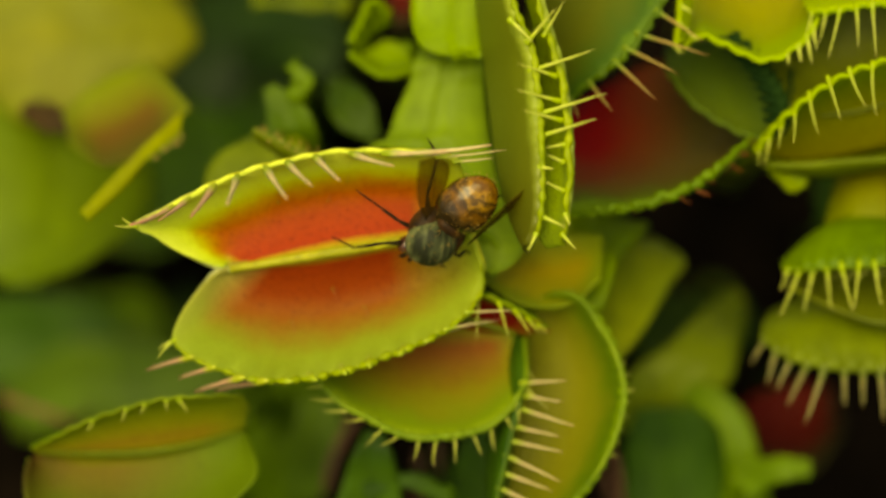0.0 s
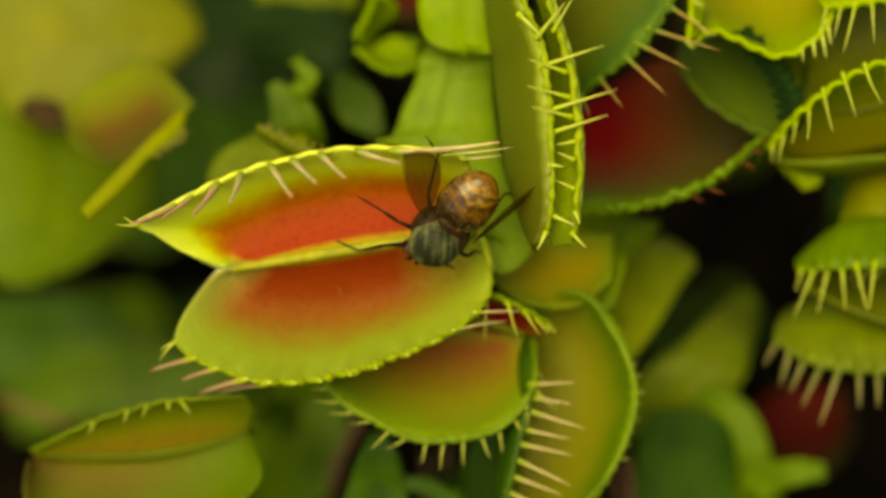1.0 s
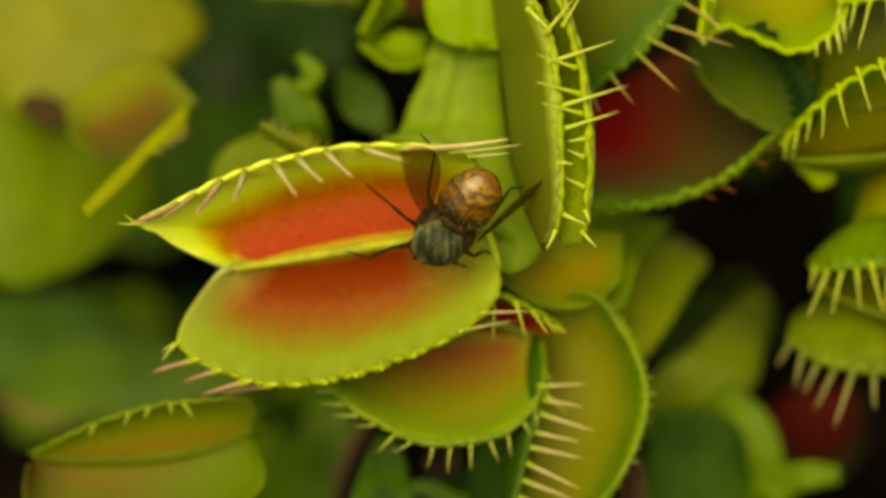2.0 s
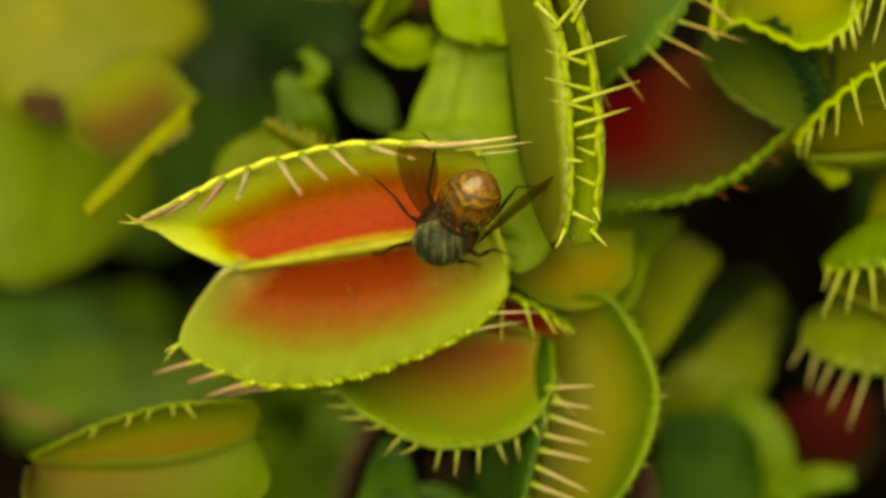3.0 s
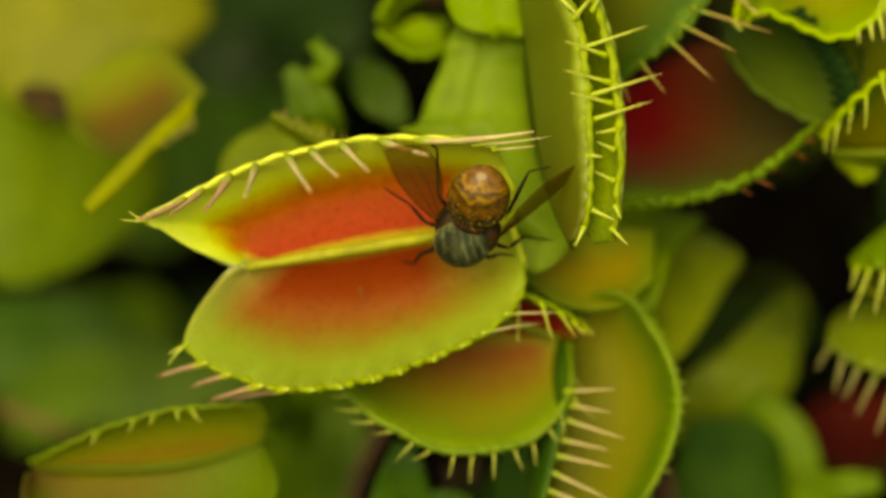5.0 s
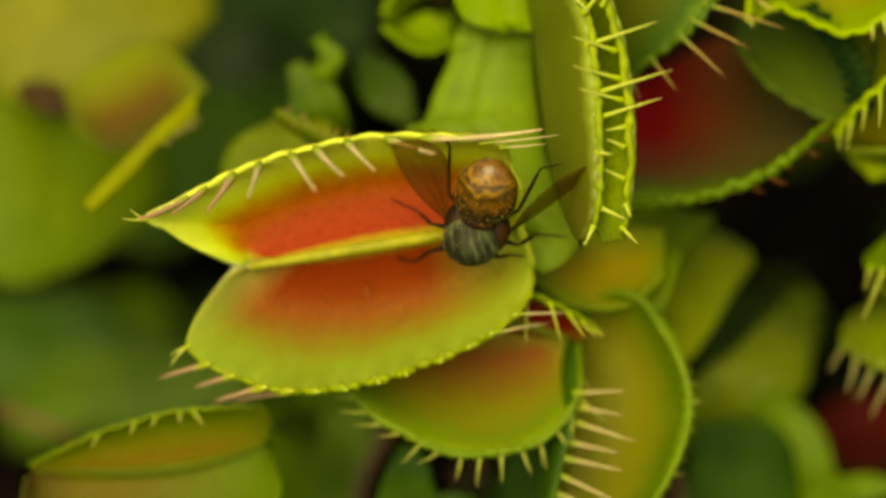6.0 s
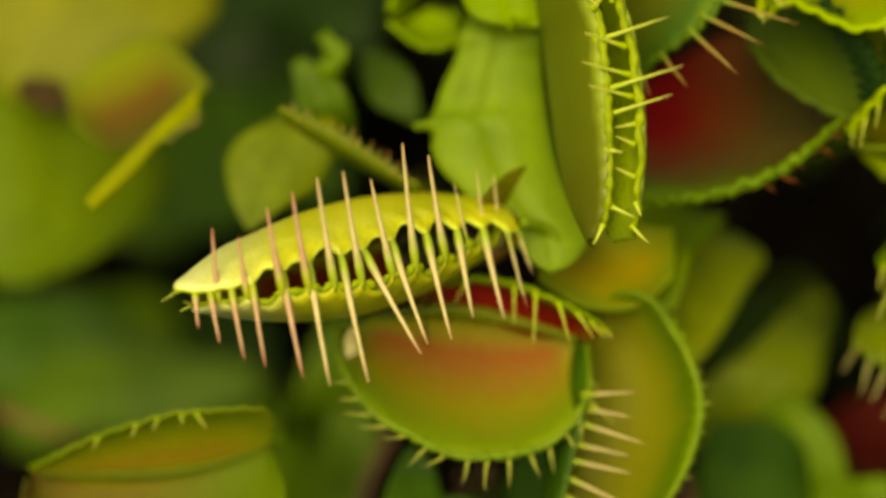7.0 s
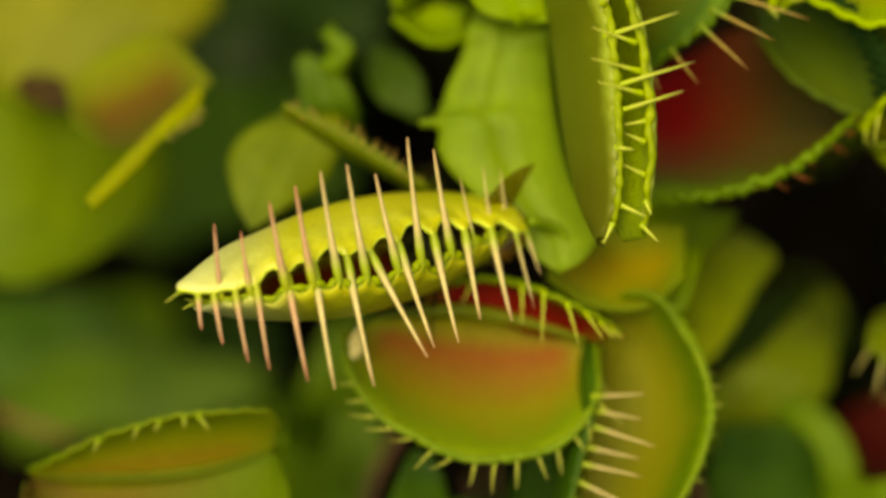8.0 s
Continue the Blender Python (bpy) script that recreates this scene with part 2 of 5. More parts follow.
m_in_trough = lobe_inside("green_trough", [(0.0, (0.18, 0.25, 0.014)), (0.5, (0.24, 0.32, 0.02)), (0.75, (0.19, 0.26, 0.022)), (0.9, (0.30, 0.36, 0.05)), (1.0, (0.34, 0.39, 0.07))], (0.22, 0.29, 0.02), 0.9, start=0.0)
m_outer = lobe_inside("olive_back_with_pale_rim", [(0.0, (0.115, 0.140, 0.011)), (0.6, (0.140, 0.160, 0.013)), (0.84, (0.165, 0.185, 0.015)), (0.93, (0.25, 0.29, 0.03)), (1.0, (0.30, 0.35, 0.04))], (0.10, 0.10, 0.010), 0.5, start=0.0, glands=0.2, rough=0.34, spec=0.3, relief=0.25, end_to=1.0)
# Dark peat, taken nearly to black: shade between the leaves is in its colour.
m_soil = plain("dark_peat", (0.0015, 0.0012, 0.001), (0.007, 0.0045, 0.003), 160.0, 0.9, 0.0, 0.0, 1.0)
m_dead = plain("dead_stalk", (0.15, 0.055, 0.02), (0.06, 0.022, 0.010), 200.0, 0.7)


# ---- building helpers ----
def catmull(pts, n):
    """n points evenly along a smooth line through pts."""
    p = np.array(pts, float)
    if len(p) == 2:
        t = np.linspace(0, 1, n)[:, None]
        return p[0] * (1 - t) + p[1] * t
    p = np.vstack([2 * p[0] - p[1], p, 2 * p[-1] - p[-2]])
    out = []
    for i in range(1, len(p) - 2):
        t = np.linspace(0, 1, 24, endpoint=False)[:, None]
        a, b, c, d = p[i - 1], p[i], p[i + 1], p[i + 2]
        out.append(0.5 * (2 * b + (c - a) * t + (2 * a - 5 * b + 4 * c - d) * t ** 2 + (3 * b - a - 3 * c + d) * t ** 3))
    out = np.vstack(out + [p[-2][None]])
    run = np.concatenate([[0], np.cumsum(np.linalg.norm(np.diff(out, axis=0), axis=1))])
    want = np.linspace(0, run[-1], n)
    return np.stack([np.interp(want, run, out[:, k]) for k in range(3)], 1)


def unit(v):
    v = np.asarray(v, float)
    return v / (np.linalg.norm(v, axis=-1, keepdims=True) + 1e-12)


def mesh_of(name, verts, faces, mats, uvs=None, slots=None, smooth=True):
    me = bpy.data.meshes.new(name)
    me.from_pydata([tuple(v) for v in np.asarray(verts) * 0.01], [], faces)
    for m in mats:
        me.materials.append(m)
    if slots is not None:
        me.polygons.foreach_set("material_index", slots)
    if uvs is not None:
        layer = me.uv_layers.new(name="UVMap")
        idx = np.empty(len(me.loops), np.int32)
        me.loops.foreach_get("vertex_index", idx)
        layer.data.foreach_set("uv", np.asarray(uvs)[idx].astype(np.float32).ravel())
    if smooth:
        me.polygons.foreach_set("use_smooth", np.ones(len(me.polygons), bool))
    me.update()
    return me


def part(name, mesh, parent, label="", m=None):
    ob = new(name, mesh)
    ob.parent = parent
    if m is not None:
        ob.matrix_basis = m
    return tagged(ob, label)


def thing(name, base, label, category, group="", kind=""):
    """An Empty at base (cm, in the leaning frame) that carries the parts of a thing."""
    ob = new(name)
    ob.empty_display_size = 0.005
    ob.matrix_basis = TILT @ pose(*(0.01 * np.array(base, float)))
    return tagged(ob, label, category, group, kind)


def ground_below(p):
    """Where a stalk from p, running down the lean of the bed, meets the ground."""
    p = np.array(p, float)
    c, s = math.cos(radians(LEAN)), math.sin(radians(LEAN))
    p[2] = (GROUND_Z - p[1] * s) / c
    return p


def tube(path, radii, sides=8):
    path, radii = np.asarray(path, float), np.asarray(radii, float)
    t = unit(np.gradient(path, axis=0))
    ref = np.where(np.abs(t[:, 2:3]) > 0.85, np.array([[1.0, 0, 0]]), np.array([[0, 0, 1.0]]))
    a = unit(np.cross(t, ref))
    b = np.cross(t, a)
    ang = np.linspace(0, 2 * np.pi, sides, endpoint=False)
    ring = path[:, None] + radii[:, None, None] * (np.cos(ang)[None, :, None] * a[:, None] + np.sin(ang)[None, :, None] * b[:, None])
    v = ring.reshape(-1, 3)
    f = []
    n = len(path)
    for i in range(n - 1):
        for j in range(sides):
            k = (j + 1) % sides
            f.append((i * sides + j, i * sides + k, (i + 1) * sides + k, (i + 1) * sides + j))
    f.append(tuple(range(sides - 1, -1, -1)))
    f.append(tuple((n - 1) * sides + j for j in range(sides)))
    return v, f


def shell(grid, thick, out):
    """A closed skin over an (ns, nr, 3) grid: first face as given, second face pushed out by thick."""
    ns, nr = grid.shape[:2]
    n = unit(np.cross(np.gradient(grid, axis=0), np.gradient(grid, axis=1)))
    if (n.reshape(-1, 3) @ np.asarray(out, float)).mean() < 0:
        n, flip = -n, True
    else:
        flip = False
    edge = np.ones((ns, nr, 1))
    edge[:, -1] = 0.55
    back = grid + n * thick * edge
    v = np.vstack([grid.reshape(-1, 3), back.reshape(-1, 3)])
    s, r = np.meshgrid(np.linspace(0, 1, ns), np.linspace(0, 1, nr), indexing="ij")
    uv = np.tile(np.stack([s, r], -1).reshape(-1, 2), (2, 1))
    f, slots, o = [], [], ns * nr
    quad = lambda a, b, c, d, fl: (a, d, c, b) if fl else (a, b, c, d)
    for i in range(ns - 1):
        for j in range(nr - 1):
            a, b, c, d = i * nr + j, (i + 1) * nr + j, (i + 1) * nr + j + 1, i * nr + j + 1
            f.append(quad(a, b, c, d, not flip)), slots.append(0)
            f.append(quad(a + o, b + o, c + o, d + o, flip)), slots.append(1)
    rimloop = [i * nr for i in range(ns)] + [(ns - 1) * nr + j for j in range(1, nr)] + [i * nr + nr - 1 for i in range(ns - 2, -1, -1)] + [j for j in range(nr - 2, 0, -1)]
    for a, b in zip(rimloop, rimloop[1:] + rimloop[:1]):
        f.append(quad(a, b, b + o, a + o, flip)), slots.append(0)
    return v, f, uv, slots


def lobe_grid(hinge, rim, out, bulge, ns, nr, scallop=0, depth=0.05, peak=0.5, tips=None, tent=False, curl_in=0.0):
    h, R = catmull(hinge, ns), catmull(rim, ns)
    s = np.linspace(0, 1, ns)
    r = np.linspace(0, 1, nr)
    lift = unit(np.array(out, float))
    if scallop:
        wave = depth * (np.abs(np.cos(np.pi * s * scallop)) - 0.6)
    if tips is not None:
        wave = depth * (np.exp(-np.abs((s[:, None] - np.array(tips)[None]) / 0.024) ** 1.6).sum(1) - 0.48) * np.clip((s - 0.22) / 0.12, 0.25, 1) * np.clip((0.93 - s) / 0.05, 0, 1)
    env = np.sin(np.pi * (0.06 + 0.88 * s)) ** 0.8
    prof = np.sin(np.pi * r ** (math.log(0.5) / math.log(peak)))
    if tent:
        prof = np.where(r < peak, np.sin(0.5 * np.pi * r / peak), 1 - np.clip((r - peak) / (1 - peak), 0, 1) ** 1.35)
    g = h[:, None] + (R - h)[:, None] * r[None, :, None] + bulge * (env[:, None] * prof[None, :])[..., None] * lift
    if scallop or tips is not None:
        near = np.clip((r - 0.82) / 0.18, 0, 1) ** 1.5
        way = unit(R - h) * (1 - 0.7 * curl_in) - lift * curl_in
        g = g + way[:, None] * (wave[:, None] * near[None])[..., None]
    if scallop:
        soft = np.clip((r - 0.8) / 0.2, 0, 1) ** 2
        g = g + (0.35 * depth * np.cos(2 * np.pi * s * scallop)[:, None] * soft[None])[..., None] * lift
    return g


def tooth_mesh(length, width, curl, mat, blunt=False):
    """A tapering bristle along +z with a flared foot and a slight bow towards +y."""
    t = np.array([-0.10, -0.02, 0.06, 0.14, 0.3, 0.55, 0.82, 1.0])
    path = np.stack([0 * t, curl * length * t ** 2, length * t], 1)
    rad = width * np.array([0.5, 1.6, 1.95, 1.85, 1.3, 0.9, 0.72, 0.3] if blunt else [1.9, 1.8, 1.4, 1.15, 0.95, 0.7, 0.42, 0.08])
    v, f = tube(path, rad, 6)
    uv = np.stack([np.zeros(len(v)), np.repeat(np.clip(t, 0, 1), 6)], 1)
    return mesh_of("tooth", v, f, [mat], uv)


def aim(p, d, spin=0.0):
    """Pose (metres) of a bristle at p (cm) that points along d."""
    q = Vector(d).to_track_quat("Z", "Y").to_matrix().to_4x4()
    return Matrix.Translation(Vector(p) * 0.01) @ q @ Matrix.Rotation(radians(spin), 4, "Z")


def add_teeth(lobe, rim, n, d0, d1, length, mat, span=(0.04, 0.96), width=0.028, curl=0.06, jitter=0.2, rng=None, taper=0.5):
    """n bristles along a rim line, directions turning from d0 to d1."""
    rng = rng or random.Random(len(lobe.name) + n)
    line = catmull(rim, 101)
    kinds = [tooth_mesh(length * k, width, curl, mat) for k in (0.65, 0.85, 0.95, 1.1)]
    short = tooth_mesh(length * taper, width * 0.85, curl, mat)
    for i in range(n):
        s = span[0] + (span[1] - span[0]) * (i / max(1, n - 1))
        d = unit(np.array(d0, float) * (1 - s) + np.array(d1, float) * s) + np.array([rng.uniform(-1, 1) for _ in range(3)]) * jitter
        me = short if i in (0, n - 1) else rng.choice(kinds)
        part("tooth", me, lobe, m=aim(line[int(s * 100)] , d, rng.uniform(-40, 40)))


def rel(pts, base):
    return [tuple(np.array(p, float) - np.array(base, float)) for p in pts]


def stalk(root, base, top, mat, width=0.09, via=None, name="stalk"):
    """A leaf stalk from top (cm) down to the ground."""
    foot = np.array(base, float)
    mid = np.array(via, float) if via is not None else foot * 0.45 + np.array(top, float) * 0.55 + np.array([0, 0.10, 0.0])
    path = catmull(rel([top, mid, foot], base), 12)
    v, f = tube(path, np.linspace(width, width * 1.5, 12), 8)
    return part(name, mesh_of(name, v, f, [mat]), root)


def trap(label, lobes, top, mat_out, rib=None):
    """A flytrap leaf: lobes, each with hinge, rim, out, bulge, inside material and teeth, on a stalk from top to the ground."""
    base = ground_below(top)
    root = thing("flytrap_leaf", base, label, "plant", "flytrap leaves")
    for L in lobes:
        hinge, rim = rel(L["hinge"], base), rel(L["rim"], base)
        n = L.get("n", 0)
        g = lobe_grid(hinge, rim, L["out"], L["bulge"], 72, 16, L.get("scallop", n), L.get("depth", 0.05), L.get("peak", 0.5))
        v, f, uv, slots = shell(g, L.get("thick", 0.06), L["out"])
        lobe = part("lobe", mesh_of("lobe", v, f, [L["mat"], L.get("back", mat_out)], uv, slots), root)
        if n:
            edge = g[:, -1] + np.array(unit(np.array(L["out"], float))) * 0.02
            add_teeth(lobe, [tuple(p) for p in edge[::6]] + [tuple(edge[-1])], n, L["d0"], L["d1"], L["len"], L.get("tooth", m_tooth_green), L.get("span", (0.04, 0.96)),
                      L.get("tw", 0.028), L.get("curl", 0.06), L.get("jit", 0.2), random.Random(n * 7 + int(100 * abs(rim[0][0]))), L.get("taper", 0.5))
            if "extra" in L:
                e = L["extra"]
                add_teeth(lobe, [tuple(p) for p in edge[::6]] + [tuple(edge[-1])], e["n"], e["d0"], e["d1"], e["len"], e["tooth"], e.get("span", (0.08, 0.93)), e["tw"], 0.1, e.get("jit", 0.35), random.Random(11))
        if "hem" in L:
            wide, beads, mat = L["hem"]
            line = catmull([tuple(p) for p in g[::3, -1]] + [tuple(g[-1, -1])], 140)
            u = np.linspace(0, 1, 140)
            v, f = tube(line, wide * np.sin(np.pi * (0.01 + 0.97 * u)) ** 0.45 * (1 + 0.20 * np.cos(2 * np.pi * beads * u) + 0.10 * np.sin(5.3 * beads * u)), 8)
            part("hem", mesh_of("hem", v, f, [mat]), lobe)
        for a, b in L.get("spines", ()):
            a, b = np.array(a, float) - base, np.array(b, float) - base
            part("tooth", tooth_mesh(float(np.linalg.norm(b - a)), L.get("sw", 0.02), L.get("scurl", 0.08), L["spine"]), lobe, m=aim(a, b - a))
    if rib:
        v, f = tube(catmull(rel(rib[0], base), 24), rib[1] * np.sin(np.linspace(0.4, 2.75, 24)), 8)
        part("midrib", mesh_of("midrib", v, f, [rib[2]]), root)
    stalk(root, base, top, mat_out, 0.09)


def blade_grid(path, widths, ns=28, nr=9, tilt=0.0, cup=0.15, wave=0.0, seed=1):
    p = catmull(path, ns)
    w = np.interp(np.linspace(0, 1, ns), np.linspace(0, 1, len(widths)), widths)
    k = np.array([0.25, 0.5, 0.25])
    w = np.convolve(np.pad(w, 1, mode="edge"), k, "valid")
    t = unit(np.gradient(p, axis=0))
    up = np.array([0, 0, 1.0])
    side = unit(np.cross(t, up))
    nrm = np.cross(side, t)
    a = radians(tilt)
    sd = side * math.cos(a) + nrm * math.sin(a)
    nn = nrm * math.cos(a) - side * math.sin(a)
    x = np.linspace(-1, 1, nr)
    rng = random.Random(seed)
    ph = rng.uniform(0, 6)
    g = p[:, None] + 0.5 * w[:, None, None] * x[None, :, None] * sd[:, None]
    rise = cup * 0.5 * w[:, None] * (x ** 2)[None] + wave * (np.abs(x) ** 2)[None] * np.sin(np.linspace(0, 9, ns) + ph)[:, None] - 0.03 * np.exp(-(x / 0.12) ** 2)[None] * (w > 0.3)[:, None]
    return g + rise[..., None] * nn[:, None]


def leaf(label, path, widths, mat, tilt=0.0, cup=0.15, wave=0.02, seed=1):
    """A flat winged leaf stalk along path, growing from the ground below its last point."""
    base = ground_below(path[-1])
    root = thing("leaf", base, label, "leaf", "leaves of the bed")
    g = blade_grid(rel(path, base), widths, tilt=tilt, cup=cup, wave=wave, seed=seed)
    v, f, uv, slots = shell(g, 0.07, (0, 0, -1))
    part("blade", mesh_of("blade", v, f, [mat, mat], uv, slots), root)
    stalk(root, base, path[-1], mat, 0.10)


def sheet_grid(left, right, ns=60, nr=17, dome=0.1, crease=0.04, wave=0.02):
    """A blade between two edge lines, raised to a dome, with a crease along its middle."""
    a, b = catmull(left, ns), catmull(right, ns)
    x = np.linspace(-1, 1, nr)
    g = a[:, None] * (0.5 - 0.5 * x)[None, :, None] + b[:, None] * (0.5 + 0.5 * x)[None, :, None]
    wide = np.linalg.norm(b - a, axis=1)
    g[..., 2] += dome * wide[:, None] * (1 - x ** 2)[None] - crease * np.exp(-(x / 0.14) ** 2)[None] * np.clip(wide, 0, 1)[:, None]
    g[..., 2] += wave * np.sin(np.linspace(0, 11, ns))[:, None] * (x ** 2)[None]
    return g


# ---- ground ----
def build_ground():
    n = 130
    a = np.sinh(np.linspace(-1, 1, n) * 6.5) / math.sinh(6.5) * 2000.0
    X, Y = np.meshgrid(a, a, indexing="ij")
    Z = np.array([[0.5 * noise.fractal((x * 0.5, y * 0.5, 0), 0.8, 2.0, 5) if abs(x) < 60 and abs(y) < 60 else 0 for x, y in zip(rx, ry)] for rx, ry in zip(X, Y)]) * 0.7
    v = np.stack([X, Y, Z + GROUND_Z - 0.25], -1).reshape(-1, 3)
    f = [(i * n + j, (i + 1) * n + j, (i + 1) * n + j + 1, i * n + j + 1) for i in range(n - 1) for j in range(n - 1)]
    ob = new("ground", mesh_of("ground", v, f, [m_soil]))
    tagged(ob, "wet peat soil, coloured dark with the shade under the plants", "ground", "", "structure")


build_ground()

# ---- the large trap ----
HINGE_AT = np.array((-0.94, -0.02, -0.75))
MAIN_BASE = ground_below((0.09, 2.03, -3.00))
main_root = thing("flytrap_leaf", MAIN_BASE, "large lime flytrap leaf with a red-lined trap that snaps shut", "plant", "flytrap leaves")


NS = 200
UP_RIM = [(-1.00, 0.000, 0.02), (-1.25, 0.000, 0.14), (-1.47, 0.000, 0.32), (-1.63, 0.000, 0.51), (-1.75, 0.000, 0.64), (-1.49, 0.008, 0.76), (-1.24, 0.046, 0.85), (-0.73, 0.095, 0.97), (-0.01, 0.112, 1.02), (0.74, 0.067, 0.93), (1.07, 0.023, 0.86), (1.20, 0.000, 0.75), (1.25, 0.000, 0.53), (1.24, 0.000, 0.23), (1.17, 0.000, 0.00)]
LO_RIM = [(-1.00, -0.000, 0.00), (-1.18, -0.000, 0.05), (-1.37, -0.000, 0.21), (-1.52, -0.000, 0.38), (-1.60, 0.000, 0.55), (-1.53, -0.005, 0.67), (-1.38, -0.034, 0.79), (-0.93, -0.091, 1.01), (-0.33, -0.126, 1.08), (0.35, -0.110, 0.99), (0.86, -0.059, 0.84), (1.17, -0.006, 0.65), (1.25, 0.000, 0.55), (1.25, 0.000, 0.40), (1.22, 0.000, 0.24), (1.17, -0.000, 0.01)]
# bristles of each lobe: place along the hinge, length, and sideways slant once the trap has shut
UP_SET = [(-1.62, 0.27, 0.08), (-1.51, 0.40, 0.17), (-1.36, 0.56, 0.17), (-1.18, 0.65, 0.14), (-0.96, 0.84, 0.18), (-0.73, 0.97, 0.15), (-0.48, 1.02, 0.19), (-0.27, 0.93, 0.52), (-0.04, 0.86, 0.32), (0.29, 0.86, 0.21), (0.56, 0.70, 0.15), (0.80, 0.74, 0.20), (1.02, 0.62, 0.22), (1.15, 0.36, 0.30)]
LO_SET = [(-1.45, 0.58, -0.11), (-1.25, 0.48, -0.17), (-1.02, 0.66, -0.21), (-0.81, 0.76, -0.20), (-0.60, 0.85, -0.19), (-0.37, 0.88, -0.20), (-0.10, 0.76, -0.26), (0.13, 0.98, -0.14), (0.41, 0.82, -0.20), (0.65, 0.52, -0.26), (0.86, 0.54, -0.16), (1.06, 0.44, -0.14)]


def rim_at(rim, x):
    """Where along a rim line, past its tip, the place x of the hinge lies opposite."""
    line = catmull(rim, NS)
    tip = int(np.argmin(line[:, 0]))
    top = int(np.argmax(line[:, 0]))
    return (tip + int(np.argmin(np.abs(line[tip:top + 1, 0] - x)))) / (NS - 1)


def main_lobe(name, sign, rim, hinge, bulge, peak, places):
    """A lobe in its own space: hinge along x, rim towards +z, outer face towards sign * y."""
    g = lobe_grid(hinge, rim, (0, sign, 0), bulge, NS, 26, 0, 0.22, peak, [rim_at(rim, x) for x, _, _ in places], True, 0.9)
    v, f, uv, slots = shell(g, 0.06, (0, sign, 0))
    ob = part(name, mesh_of(name, v, f, [m_in_main if sign > 0 else m_in_broad, m_back], uv, slots), main_root)
    return ob, g[:, -1], g


upper, up_edge, up_grid = main_lobe("upper_lobe", 1, UP_RIM, [(-1.00, 0, 0), (1.17, 0, 0)], 0.31, 0.36, UP_SET)
lower, lo_edge, lo_grid = main_lobe("lower_lobe", -1, LO_RIM, [(-1.00, 0, 0), (1.17, 0, 0)], 0.32, 0.40, LO_SET)
v, f = tube(catmull([(-0.99, 0, 0.0), (0, 0, 0.015), (1.22, 0, 0.0)], 24), 0.030 * np.sin(np.linspace(0.5, 2.7, 24)) + 0.018, 12)
midrib = part("midrib", mesh_of("midrib", v, f, [m_rib]), main_root, m=pose(*(0.01 * (HINGE_AT - MAIN_BASE)), 0, 0, 9.4))

u = np.linspace(0, 1, 160)
line = lo_edge[int(0.20 * NS):int(0.93 * NS)]
v, f = tube(catmull([tuple(p) for p in line[::4]], 160), 0.028 * np.sin(np.pi * (0.06 + 0.88 * u)) ** 0.5 * (1 + 0.42 * np.cos(2 * np.pi * 27 * u) + 0.2 * np.sin(97 * u)), 8)
part("hem", mesh_of("hem", v, f, [m_hem]), lower)

# trigger hairs on the inner faces
hair = tooth_mesh(0.13, 0.005, 0.5, m_tooth_red)
for lobe, grid_of, spots in ((upper, up_grid, ((0.40, 0.45), (0.52, 0.34), (0.60, 0.52))), (lower, lo_grid, ((0.38, 0.48), (0.47, 0.26), (0.58, 0.44)))):
    for a, b in spots:
        p = grid_of[int(a * (NS - 1)), int(b * 25)]
        part("trigger_hair", hair, lobe, m=aim(p, (0.25, -0.6 if lobe is upper else 0.6, 0.7)))

# broad winged stalk of the large trap
PETIOLE_LEFT = [(0.42, -0.22, -1.02), (0.29, -0.15, -1.07), (0.14, 0.02, -1.11), (-0.08, 0.22, -1.16), (-0.26, 0.41, -1.21), (-0.43, 0.58, -1.25), (-0.51, 0.75, -1.30), (-0.51, 0.89, -1.35), (-0.67, 0.96, -1.38), (-0.52, 1.02, -1.44), (-0.43, 1.26, -1.49), (-0.32, 1.50, -1.54), (-0.25, 1.76, -1.58), (-0.10, 2.07, -2.60)]
PETIOLE_RIGHT = [(0.49, -0.22, -1.02), (0.63, -0.15, -1.07), (0.74, 0.01, -1.13), (0.70, 0.18, -1.19), (0.62, 0.33, -1.24), (0.55, 0.52, -1.29), (0.50, 0.71, -1.35), (0.45, 0.94, -1.40), (0.41, 1.21, -1.46), (0.38, 1.49, -1.51), (0.37, 1.76, -1.57), (0.28, 2.07, -2.60)]
g = sheet_grid(rel(PETIOLE_LEFT, MAIN_BASE), rel(PETIOLE_RIGHT, MAIN_BASE), 110, 17, 0.10, 0.05)
v, f, uv, slots = shell(g, 0.07, (0, 0, -1))
part("petiole", mesh_of("petiole", v, f, [m_petiole, m_petiole], uv, slots), main_root)
stalk(main_root, MAIN_BASE, (0.09, 2.03, -3.00), m_leaf, 0.14)
v, f = tube(catmull(rel([tuple(HINGE_AT + np.array([1.14, 0.19, -0.10])), (0.43, 0.11, -1.05), (0.54, -0.05, -1.10)], MAIN_BASE), 10), np.linspace(0.05, 0.03, 10), 8)
part("neck", mesh_of("neck", v, f, [m_petiole]), main_root)

UP_TEETH, LO_TEETH = [], []
for edge, store, lobe, sign, rim, places in ((up_edge, UP_TEETH, upper, 1, UP_RIM, UP_SET), (lo_edge, LO_TEETH, lower, -1, LO_RIM, LO_SET)):
    for x, length, slant in places:
        slim = x > (0.5 if sign < 0 else 0.8)
        me = tooth_mesh(length, 0.012 if slim else 0.016 if x < -1.1 else 0.020, 0.05, m_tooth_pink if x < -0.75 else m_tooth, not slim)
        store.append((part("tooth", me, lobe), edge[int(round(rim_at(rim, x) * (NS - 1)))], x, slant))

